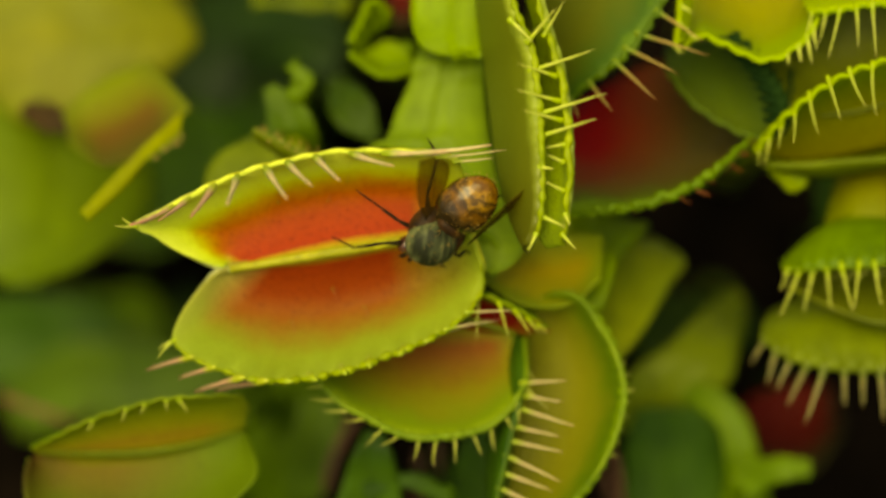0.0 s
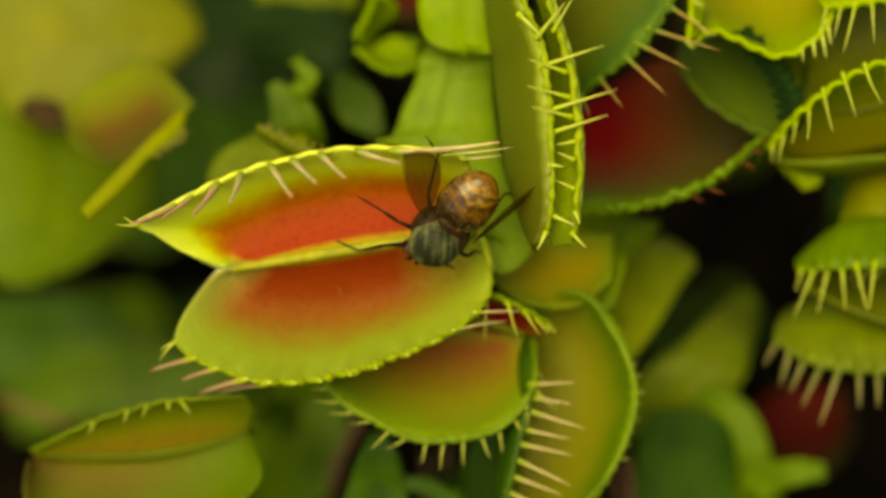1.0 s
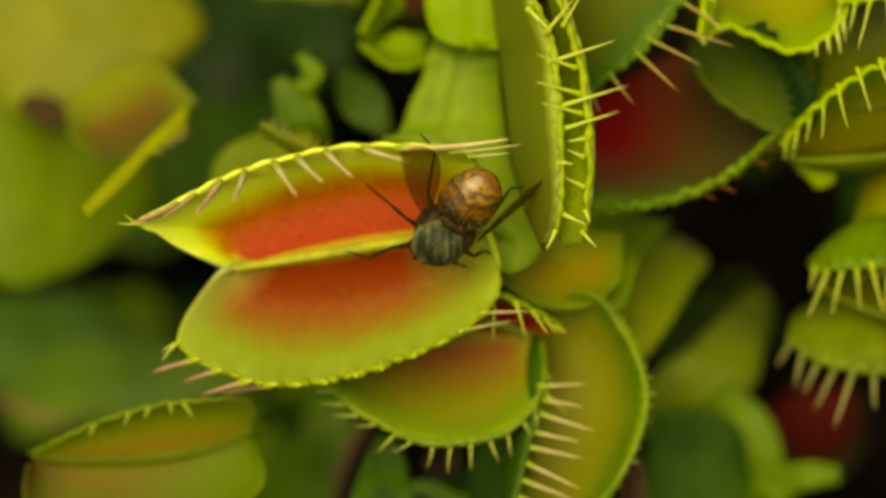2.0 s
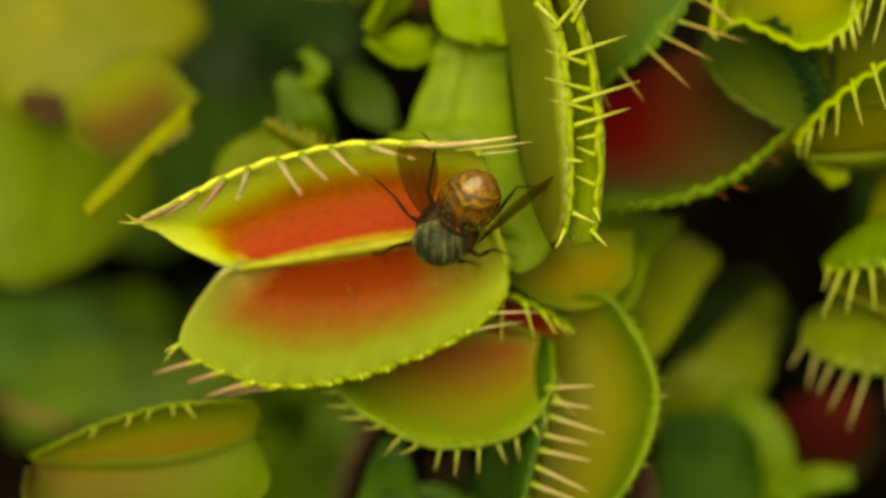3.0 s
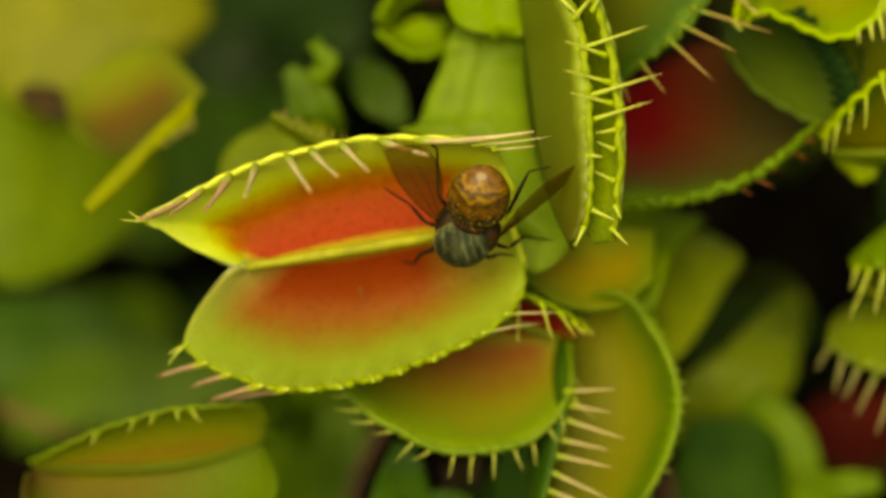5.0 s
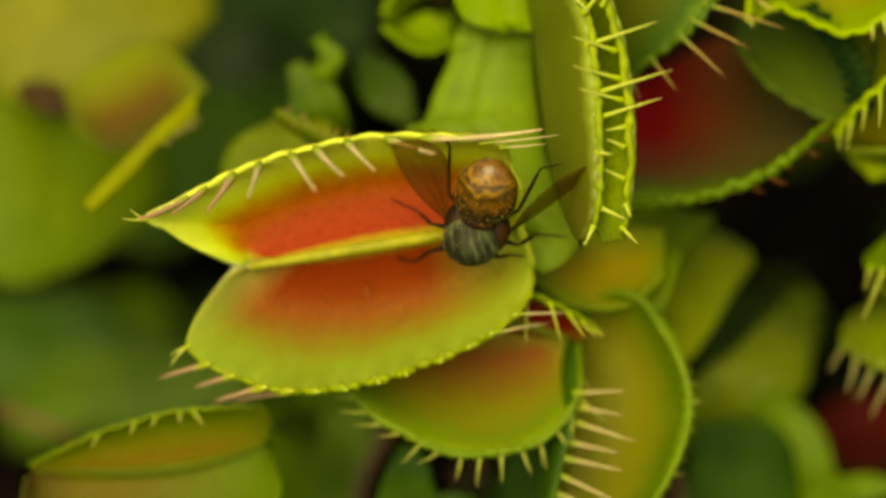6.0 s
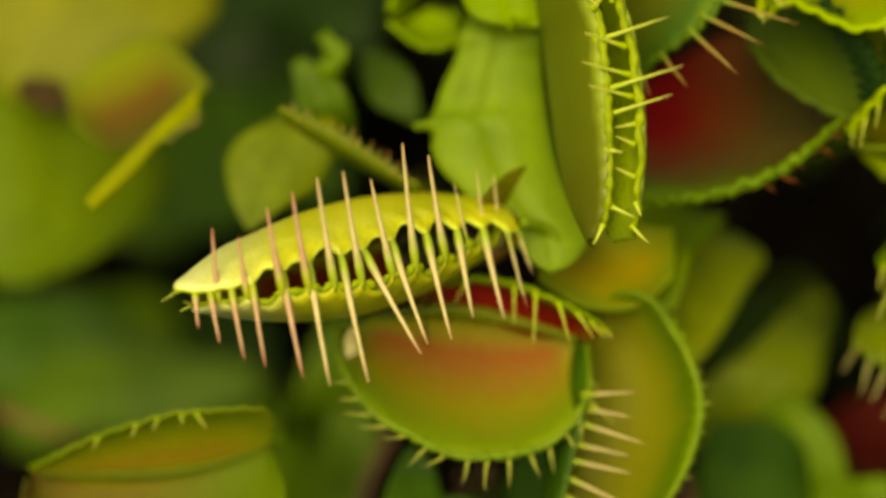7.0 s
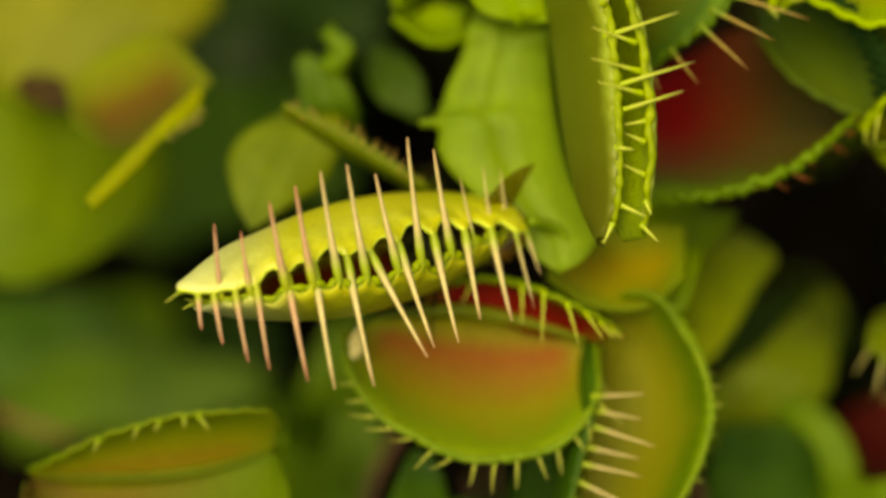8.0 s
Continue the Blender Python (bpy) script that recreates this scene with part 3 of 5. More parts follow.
# a rosette of short spines at the tip, where the two rims meet
for lobe, edge, rim, ways in ((upper, up_edge, UP_RIM, ((-0.9, -0.25, 0.2, 0.20), (-0.75, -0.05, 0.6, 0.16))), (lower, lo_edge, LO_RIM, ((-0.75, 0.35, 0.5, 0.24), (-0.9, -0.1, 0.1, 0.16)))):
    at = edge[int(np.argmin(edge[:, 0])) + 1]
    for dx, dy, dz, length in ways:
        part("spine", tooth_mesh(length, 0.012, 0.2, m_tooth_lime), lobe, m=aim(at, (dx, dy, dz)))


# ---- the hoverfly ----


def streaked():
    """Dull olive-grey back with paler streaks that run along the body."""
    m, nt, b = mat_base("streaked_thorax", 0.5, 0.10)
    c = nt.nodes.new("ShaderNodeTexCoord")
    mp = nt.nodes.new("ShaderNodeMapping")
    mp.inputs["Scale"].default_value = (1500, 420, 900)
    n = nt.nodes.new("ShaderNodeTexNoise")
    n.inputs["Scale"].default_value = 1.0
    nt.links.new(c.outputs["Object"], mp.inputs[0])
    nt.links.new(mp.outputs[0], n.inputs["Vector"])
    r = ramp(nt, [(0.38, (0.014, 0.015, 0.007)), (0.52, (0.038, 0.042, 0.018)), (0.68, (0.11, 0.112, 0.048))])
    nt.links.new(n.outputs[0], r.inputs[0])
    nt.links.new(r.outputs[0], b.inputs["Base Color"])
    bump(nt, b, [(n, 0.5)])
    return m


m_thorax = streaked()
m_head = plain("fly_head", (0.03, 0.018, 0.010), (0.09, 0.05, 0.02), 900.0, 0.5)
m_eye = plain("dark_brown_eye", (0.05, 0.016, 0.01), (0.09, 0.03, 0.014), 2500.0, 0.2, 0.8)
m_leg = plain("dark_leg", (0.008, 0.005, 0.003), (0.022, 0.012, 0.006), 900.0, 0.6, 0.05)
m_side = plain("brown_flank", (0.055, 0.022, 0.006), (0.012, 0.007, 0.004), 1100.0, 0.5, 0.10)


def banded():
    m, nt, b = mat_base("banded_abdomen", 0.27, 0.5)
    c = nt.nodes.new("ShaderNodeTexCoord")
    sep = nt.nodes.new("ShaderNodeSeparateXYZ")
    nt.links.new(c.outputs["UV"], sep.inputs[0])
    n = noise_node(nt, 600.0)
    add = nt.nodes.new("ShaderNodeMath")
    add.operation = "MULTIPLY_ADD"
    add.inputs[1].default_value = 0.46
    nt.links.new(n.outputs[0], add.inputs[0])
    nt.links.new(sep.outputs[1], add.inputs[2])
    n.inputs["Detail"].default_value = 6.0
    amber, dark, gold, brown = (0.17, 0.070, 0.007), (0.018, 0.011, 0.004), (0.30, 0.145, 0.012), (0.065, 0.033, 0.007)
    r = ramp(nt, [(0.15, dark), (0.34, (0.06, 0.04, 0.012)), (0.42, (0.17, 0.13, 0.03)), (0.47, dark), (0.60, (0.035, 0.020, 0.006)), (0.68, brown), (0.74, amber), (0.80, brown), (0.87, gold), (0.92, brown), (0.96, gold), (1.0, amber)])
    nt.links.new(add.outputs[0], r.inputs[0])
    flecks = noise_node(nt, 1500.0, 3.0)
    fr = ramp(nt, [(0.42, (0.15, 0.12, 0.10)), (0.60, (1, 1, 1))])
    nt.links.new(flecks.outputs[0], fr.inputs[0])
    nt.links.new(mixc(nt, "MULTIPLY", 0.5, r.outputs[0], fr.outputs[0]), b.inputs["Base Color"])
    bump(nt, b, [(n, 0.4), (flecks, 0.25)])
    return m


def winged():
    m, nt, b = mat_base("smoky_wing", 0.35, 0.15)
    n = noise_node(nt, 700.0)
    r = ramp(nt, [(0.3, (0.07, 0.035, 0.010)), (0.7, (0.12, 0.07, 0.018))])
    nt.links.new(n.outputs[0], r.inputs[0])
    nt.links.new(r.outputs[0], b.inputs["Base Color"])
    tr = nt.nodes.new("ShaderNodeBsdfTransparent")
    tr.inputs[0].default_value = (0.85, 0.75, 0.5, 1)
    mx = nt.nodes.new("ShaderNodeMixShader")
    mx.inputs[0].default_value = 0.30
    nt.links.new(tr.outputs[0], mx.inputs[1])
    nt.links.new(b.outputs[0], mx.inputs[2])
    nt.links.new(mx.outputs[0], nt.nodes["Material Output"].inputs[0])
    return m


def egg(name, centre, size, mat, n=24, taper=0.0, ridges=0, pitch=0.0):
    """A rounded body along y, head end first; taper narrows its rear, ridges step it into segments."""
    th = np.linspace(0.001, np.pi - 0.001, n)
    ph = np.linspace(0, 2 * np.pi, n, endpoint=False)
    y = np.cos(th)
    rad = np.sin(th) * (1 + taper * y)
    if ridges:
        rad = rad * (1 + 0.035 * np.abs(np.sin(ridges * th)))
    X = size[0] * rad[:, None] * np.cos(ph)[None]
    Z = size[2] * rad[:, None] * np.sin(ph)[None]
    Y = size[1] * np.repeat(y[:, None], n, 1)
    a = radians(pitch)
    v = np.stack([X, Y * math.cos(a) - Z * math.sin(a), Y * math.sin(a) + Z * math.cos(a)], -1).reshape(-1, 3) + np.array(centre)
    uv = np.stack([np.repeat(np.linspace(0, 1, n)[None], n, 0), np.repeat(np.linspace(0, 1, n)[:, None], n, 1)], -1).reshape(-1, 2)
    f = [(i * n + j, i * n + (j + 1) % n, (i + 1) * n + (j + 1) % n, (i + 1) * n + j) for i in range(n - 1) for j in range(n)]
    f += [tuple(range(n - 1, -1, -1)), tuple((n - 1) * n + j for j in range(n))]
    return mesh_of(name, v, f, [mat], uv)


m_band, m_wing = banded(), winged()
fly = tagged(new("hoverfly"), "amber and dark banded hoverfly caught inside the red trap", "insect")
thorax = part("thorax", egg("thorax", (0, -0.04, 0.02), (0.235, 0.225, 0.19), m_thorax, taper=0.05), fly, m=pose(0, 0.0003, 0, 0, 0, 28))
for sx in (-1, 1):
    part("flank", egg("flank", (sx * 0.16, -0.09, -0.05), (0.11, 0.18, 0.13), m_side, 16), fly)
part("scutellum", egg("scutellum", (0, -0.23, 0.09), (0.15, 0.08, 0.08), m_side, 14), fly)
abdomen = part("abdomen", egg("abdomen", (0, -0.48, 0.05), (0.25, 0.32, 0.19), m_band, 32, 0.10, 4, -12), fly)


def fuzz(name, centre, size, count, length, mat, seed):
    """Short bristles over a rounded body."""
    rng = random.Random(seed)
    vs, fs = [], []
    for _ in range(count):
        d = unit([rng.gauss(0, 1), rng.gauss(0, 1), rng.gauss(0.4, 1)])
        p = np.array(centre) + d * np.array(size) * 0.98
        lean = unit(d + np.array([rng.uniform(-0.3, 0.3), -0.7, rng.uniform(-0.2, 0.2)]))
        v, f = tube([p, p + lean * length * 0.5, p + lean * length], [0.0045, 0.0035, 0.001], 3)
        k = sum(len(x) for x in vs)
        vs.append(v), fs.extend(tuple(i + k for i in q) for q in f)
    return mesh_of(name, np.vstack(vs), fs, [mat])


m_fuzz = plain("golden_hair", (0.40, 0.22, 0.03), (0.22, 0.10, 0.015), 900.0, 0.5)
tagged(part("fuzz", fuzz("fuzz", (0, -0.48, 0.05), (0.25, 0.32, 0.19), 220, 0.020, m_fuzz, 3), abdomen), kind="stuff")
tagged(part("fuzz", fuzz("fuzz", (0, -0.04, 0.02), (0.23, 0.22, 0.185), 110, 0.022, m_fuzz, 5), thorax), kind="stuff")
head = part("head", egg("head", (0, 0.17, -0.13), (0.17, 0.09, 0.11), m_head, 16), fly)
for sx in (-1, 1):
    part("eye", egg("eye", (sx * 0.11, 0.18, -0.13), (0.08, 0.08, 0.09), m_eye, 16), head)
    v, f = tube(catmull([(sx * 0.03, 0.24, -0.15), (sx * 0.04, 0.29, -0.17), (sx * 0.06, 0.32, -0.20)], 6), [0.014, 0.02, 0.022, 0.02, 0.014, 0.005], 6)
    part("antenna", mesh_of("antenna", v, f, [m_leg]), head)
WINGS = []
for sx in (-1, 1):
    t = np.linspace(0, 1, 18)
    lead = np.stack([0.02 + 0.06 * np.sin(np.pi * t), -1.0 * t, 0 * t], 1)
    trail = np.stack([-0.30 * np.sin(np.pi * t ** 1.25) ** 0.62 + 0.02, -0.98 * t, 0 * t], 1)
    r = np.linspace(0, 1, 7)
    g = lead[:, None] * (1 - r[None, :, None]) + trail[:, None] * r[None, :, None]
    g[..., 2] += 0.012 * np.sin(r * 12)[None] * np.sin(np.pi * t)[:, None]
    g[..., 0] *= sx
    v, f, uv, slots = shell(g, 0.004, (0, 0, 1))
    wing = part("wing", mesh_of("wing", v, f, [m_wing, m_wing], uv, slots), fly, "smoky brown see-through wing", pose(sx * 0.0017, 0.0002, 0.0011, 0, 0, sx * 40))
    for k in (0.0, 0.3, 0.55):
        line = g[:, 0] * (1 - k) + g[:, -1] * k
        v, f = tube(line[:15], np.linspace(0.0045, 0.0015, 15), 5)
        part("vein", mesh_of("vein", v, f, [m_leg]), wing)
    WINGS.append(wing)
LEGS = []
for sx in (-1, 1):
    for y, out, back, length in ((0.14, 0.34, 0.26 if sx > 0 else 0.05, 0.92 if sx > 0 else 0.6), (0.0, 0.38, 0.04 if sx > 0 else -0.02, 1.0), (-0.14, 0.34, -0.42, 0.78)):
        knee = np.array([sx * out * 0.62, back * 0.5, 0.05]) * length
        ankle = np.array([sx * out * 0.95, back * 1.5, -0.16]) * length
        toe = np.array([sx * out * 1.6, back * 1.7, -0.24]) * length
        path = np.vstack([catmull([(0, 0, 0), tuple(knee * 0.5 + np.array([0, 0, 0.02])), tuple(knee)], 6), catmull([tuple(knee * 1.02), tuple(ankle)], 6), catmull([tuple(ankle * 1.01), tuple(toe)], 4)])
        v, f = tube(path, [0.020, 0.024, 0.026, 0.024, 0.019, 0.014, 0.013, 0.016, 0.017, 0.016, 0.013, 0.009, 0.010, 0.010, 0.009, 0.004], 6)
        LEGS.append((part("leg", mesh_of("leg", v, f, [m_leg]), fly), (sx * 0.0012, y * 0.01, -0.0013)))


def fly_pose(px, py, pw, heading, pitch, roll):
    return TILT @ pose(0.01 * px, 0.01 * py, 0.01 * pw) @ pose(0, 0, 0, 0, 0, heading) @ pose(0, 0, 0, pitch, 0, 0) @ pose(0, 0, 0, 0, roll, 0)


def wing_turn(along, normal):
    """Rotation that lays a wing along a direction, its upper face to normal (leaning frame)."""
    y = -Vector(along).normalized()
    x = y.cross(Vector(normal)).normalized()
    return Matrix((x, y, x.cross(y))).transposed()


def fly_motion():
    rows = [(0.0, (-0.10, 0.06, -0.25), 140, -12, -30), (0.5, (-0.11, 0.06, -0.25), 142, -12, -28), (1.0, (-0.13, 0.05, -0.26), 144, -14, -24), (1.7, (-0.15, 0.05, -0.26), 146, -16, -20), (3.0, (-0.20, 0.05, -0.28), 147, -26, -12),
            (3.5, (-0.24, 0.03, -0.28), 150, -30, -6), (4.0, (-0.20, 0.03, -0.28), 154, -32, -4), (4.5, (-0.16, 0.03, -0.28), 160, -34, -4), (6.0, (-0.12, 0.04, -0.28), 165, -30, 0), (6.15, (-0.14, 0.04, -0.30), 163, -34, 0), (6.20, (-0.17, 0.04, -0.34), 156, -34, 0), (6.25, (-0.26, 0.03, -0.48), 142, -20, 4),
            (6.30, (-0.46, 0.00, -0.74), 118, 0, 8), (6.5, (-0.56, -0.03, -1.02), 102, 18, 10), (8.0, (-0.56, -0.03, -1.02), 101, 18, 10)]
    walk(fly, [(t, fly_pose(*p, h, pi, ro)) for t, p, h, pi, ro in rows])
    turn = {t: (pose(0, 0, 0, 0, 0, h) @ pose(0, 0, 0, pi, 0, 0) @ pose(0, 0, 0, 0, ro, 0)).to_3x3() for t, p, h, pi, ro in rows}
    for (leg, at), swing in zip(LEGS, (4, -6, 5, 14, -18, 8)):
        keys = [(0.0, 0), (0.6, 0.5), (1.1, -0.2), (1.7, 0.3), (3.0, 0.8), (3.5, -0.5), (4.0, 0.2), (4.6, 1.0), (6.0, 0.1), (6.2, 0.6), (6.4, 1.6), (8.0, 1.6)]
        walk(leg, [(t, pose(*at, 0, swing * k * 0.5, swing * k)) for t, k in keys])
    near = [(0.0, (0.74, 0.64, 0.10), (0.62, -0.74, 0.15)), (1.0, (0.76, 0.62, 0.10), (0.60, -0.74, 0.16)), (3.0, (0.76, 0.62, 0.12), (0.58, -0.74, 0.22)), (4.5, (0.74, 0.64, 0.15), (0.55, -0.72, 0.30)),
            (6.0, (0.78, 0.58, 0.15), (0.52, -0.72, 0.30)), (6.20, (0.72, 0.62, 0.3), (0.6, -0.6, 0.5)), (6.25, (0.66, 0.70, 0.25), (0.7, -0.5, 0.5)), (6.30, (0.68, 0.70, 0.15), (0.7, -0.6, 0.4)), (6.5, (0.55, 0.83, 0.0), (0.72, -0.48, 0.50)), (8.0, (0.55, 0.83, 0.0), (0.72, -0.48, 0.50))]
    far = [(0.0, (-0.05, 0.52, 0.85), (0.5, -0.5, 0.5)), (1.0, (-0.20, 0.55, 0.80), (0.5, -0.5, 0.5)), (3.0, (-0.24, 0.56, 0.78), (0.5, -0.45, 0.6)), (4.5, (-0.44, 0.58, 0.66), (0.4, -0.4, 0.75)),
           (6.0, (-0.44, 0.58, 0.66), (0.4, -0.4, 0.75)), (6.20, (-0.52, 0.54, 0.64), (0.4, -0.3, 0.8)), (6.25, (-0.66, 0.40, 0.45), (0.4, -0.30, 0.85)), (6.30, (-0.82, 0.05, 0.40), (0.3, -0.2, 0.85)), (6.5, (-0.88, -0.28, 0.15), (0.2, -0.3, 0.9)), (8.0, (-0.88, -0.28, 0.15), (0.2, -0.3, 0.9))]
    for wing, sx, keys in zip(WINGS, (-1, 1), (near, far)):
        at = Matrix.Translation((sx * 0.0024, -0.0018, 0.0010))
        walk(wing, [(t, at @ (turn[t].inverted() @ wing_turn(d, n)).to_4x4()) for t, d, n in keys])


# ---- motion of the large trap and its prey ----
def lobe_pose(sign, angle, turn, shut):
    """Pose of a lobe: it swings on the midrib, and the whole trap turns a little as it shuts."""
    at = HINGE_AT - MAIN_BASE + shut * np.array([-0.32, -0.07, -0.25])
    return pose(*(0.01 * at), 0, 0, turn) @ pose(0, 0, 0, 0, 28 * shut, 0) @ pose(0, 0, 0, -sign * angle, 0, 0)


def motions():
    times = ((0.0, 53, 75, 9.4, 0.0, 0.0), (6.05, 52, 75, 9.4, 0.0, 0.0), (6.15, 50, 71, 9.5, 0.05, 0.05), (6.20, 44, 64, 10.0, 0.2, 0.2), (6.25, 25, 47, 11.0, 0.6, 0.62), (6.30, 12, 23, 12.5, 0.88, 0.93),
             (6.35, 7, 17, 13.0, 0.95, 1.0), (6.4, 4, 14, 13.1, 1.0, 1.0), (6.6, 0, 11, 13.1, 1.0, 1.0), (8.0, -2, 9.5, 13.1, 1.0, 1.0))
    walk(upper, [(t, lobe_pose(1, a, turn, c)) for t, a, b, turn, c, e in times])
    walk(lower, [(t, lobe_pose(-1, b, turn, c)) for t, a, b, turn, c, e in times])
    walk(midrib, [(t, lobe_pose(1, 0, turn, c)) for t, a, b, turn, c, e in times])
    fan_up = [(-1.7, -0.45, -0.14, 0.88), (-1.5, -0.55, -0.28, 0.78), (-1.3, -0.45, -0.32, 0.83), (-1.15, -0.33, -0.35, 0.87), (-0.96, -0.20, -0.38, 0.90), (-0.73, -0.05, -0.31, 0.95), (-0.48, 0.22, -0.32, 0.92), (-0.27, 0.26, -0.27, 0.92), (-0.04, 0.28, -0.30, 0.91), (0.29, 0.45, -0.18, 0.87), (0.56, 0.78, -0.02, 0.62), (0.85, 0.95, 0.08, 0.30), (1.2, 0.92, 0.04, 0.35)]
    fan_low = [(-1.6, -0.75, -0.10, -0.6), (-1.4, -0.70, -0.18, -0.7), (-1.0, -0.66, -0.16, -0.75), (-0.7, -0.60, -0.05, -0.8), (-0.3, -0.30, 0.2, -1.0), (0.2, 0.0, 0.3, -1.0), (0.5, 0.3, 0.3, -0.9), (0.8, 0.8, 0.22, -0.5), (1.2, 0.92, -0.02, -0.3)]
    for store, sign, fan in ((UP_TEETH, 1, fan_up), (LO_TEETH, -1, fan_low)):
        fan = np.array(fan)
        for ob, p, x, slant in store:
            spread = np.array([np.interp(x, fan[:, 0], fan[:, k]) for k in (1, 2, 3)])
            shut = np.array([slant, -sign, 0.24])
            inv = [lobe_pose(sign, a if sign > 0 else b, turn, c).to_3x3().inverted() for t, a, b, turn, c, e in (times[0], times[-1])]
            d0, d1 = inv[0] @ Vector(unit(spread)), inv[1] @ Vector(unit(shut))
            q0, q1 = Vector(d0).to_track_quat("Z", "Y"), Vector(d1).to_track_quat("Z", "Y")
            rows = [(t, Matrix.Translation(Vector(p) * 0.01) @ q0.slerp(q1, e).to_matrix().to_4x4()) for t, a, b, turn, c, e in times]
            walk(ob, rows)
    fly_motion()


# ---- neighbouring traps ----
trap("closed olive flytrap leaf seen along its toothed rims", [
    dict(hinge=[(0.34, 2.73, -1.20), (0.36, 2.16, -1.10), (0.41, 1.74, -1.00), (0.47, 1.23, -0.90), (0.53, 0.77, -0.70), (0.62, 0.36, -0.45), (0.72, 0.10, -0.20), (0.77, 0.01, 0.00)],
         rim=[(0.51, 2.66, 0.00), (0.62, 2.20, 0.10), (0.71, 1.95, 0.15), (0.80, 1.70, 0.20), (0.83, 1.45, 0.25), (0.85, 1.20, 0.25), (0.87, 0.90, 0.25), (0.87, 0.60, 0.25), (0.87, 0.35, 0.22), (0.83, 0.15, 0.15), (0.76, 0.00, 0.02)], out=(-0.8, 0, 0.6), bulge=0.03, mat=m_outer, back=m_outer,
         n=0, scallop=19, depth=0.03, hem=(0.036, 21, m_hem), spine=m_tooth_lime, sw=0.018, spines=[
             ((0.76, 1.84, 0.22), (1.00, 2.13, 0.40)), ((0.81, 1.58, 0.22), (1.34, 1.75, 0.42)), ((0.88, 1.20, 0.22), (1.45, 1.37, 0.42)), ((0.88, 1.00, 0.22), (1.37, 1.15, 0.42)), ((0.60, 2.01, 0.22), (0.80, 1.81, 0.30)),
             ((0.89, 0.28, 0.20), (1.08, 0.19, 0.30)), ((0.86, 0.72, 0.25), (0.98, 0.70, 0.34)), ((0.82, 0.13, 0.14), (0.75, -0.02, 0.20))]),
    dict(hinge=[(0.61, 2.67, -0.30), (0.73, 2.22, -0.29), (0.81, 1.92, -0.29), (0.85, 1.62, -0.28), (0.87, 1.21, -0.20), (0.87, 0.86, -0.10), (0.87, 0.56, -0.05), (0.86, 0.28, -0.05), (0.85, 0.11, -0.10), (0.92, 0.00, -0.15)],
         rim=[(0.71, 2.66, 0.00), (0.84, 2.20, 0.10), (0.92, 1.92, 0.15), (1.01, 1.65, 0.20), (1.06, 1.40, 0.20), (1.09, 1.15, 0.22), (1.11, 0.90, 0.22), (1.11, 0.60, 0.20), (1.09, 0.35, 0.15), (1.08, 0.18, 0.08), (1.06, 0.03, -0.05)], out=(0.6, 0, -0.8), bulge=0.07, mat=m_in_trough, back=m_in_trough,
         n=0, scallop=17, depth=0.03, hem=(0.038, 19, m_hem), spine=m_tooth_lime, sw=0.016, spines=[
             ((0.90, 1.90, 0.20), (1.07, 2.19, 0.30)), ((0.97, 1.53, 0.22), (0.64, 1.63, 0.42)), ((1.00, 1.31, 0.22), (0.63, 1.40, 0.42)), ((1.02, 1.14, 0.22), (0.68, 1.22, 0.42)), ((1.06, 0.92, 0.22), (0.90, 0.89, 0.30)),
             ((1.05, 0.77, 0.22), (0.91, 0.83, 0.30)), ((1.05, 0.52, 0.20), (0.90, 0.59, 0.28)), ((1.08, 0.30, 0.15), (1.12, 0.20, 0.22)), ((1.06, 0.12, 0.08), (1.18, -0.01, 0.20))])], (0.42, 2.30, -1.20), m_leaf)
trap("open flytrap leaf with a dark crimson inside", [
    dict(hinge=[(1.09, 1.27, -2.60), (2.10, 1.76, -2.80), (2.89, 1.20, -2.60)], rim=[(1.06, 0.34, -1.20), (1.72, 0.39, -1.00), (2.33, 0.62, -1.00), (2.83, 1.04, -1.30)], out=(0, -0.5, -1), bulge=0.5, mat=m_in_dark, back=m_deep,
         n=14, d0=(0.5, -0.3, -0.8), d1=(0.8, -0.2, -0.6), len=0.22, tooth=m_tooth_red, thick=0.09, tw=0.015, hem=(0.050, 17, m_leaf)),
    dict(hinge=[(0.81, 1.51, -1.70), (0.73, 1.98, -1.70), (0.91, 2.60, -1.70), (1.28, 3.07, -1.70)], rim=[(1.03, 1.28, -1.00), (1.15, 1.34, -0.95), (1.37, 1.53, -0.85), (1.66, 1.76, -0.80), (1.86, 2.02, -0.80), (2.01, 2.27, -0.80), (2.12, 2.60, -0.80)], out=(0.4, -0.4, -0.8), bulge=-0.12, mat=m_back_dull, back=m_mid,
         n=0, scallop=14, depth=0.03, hem=(0.03, 14, m_mid), spine=m_tooth_tan, sw=0.016, scurl=-0.14, spines=[((1.16, 1.34, -0.90), (1.22, 1.19, -0.70)), ((1.33, 1.49, -0.85), (1.50, 1.26, -0.60)), ((1.57, 1.67, -0.80), (1.89, 1.36, -0.55)), ((1.67, 1.80, -0.80), (2.09, 1.58, -0.55)), ((1.79, 1.93, -0.80), (2.37, 1.74, -0.55)), ((1.95, 2.13, -0.80), (2.31, 1.88, -0.55))])], (1.95, 1.55, -2.90), m_deep)
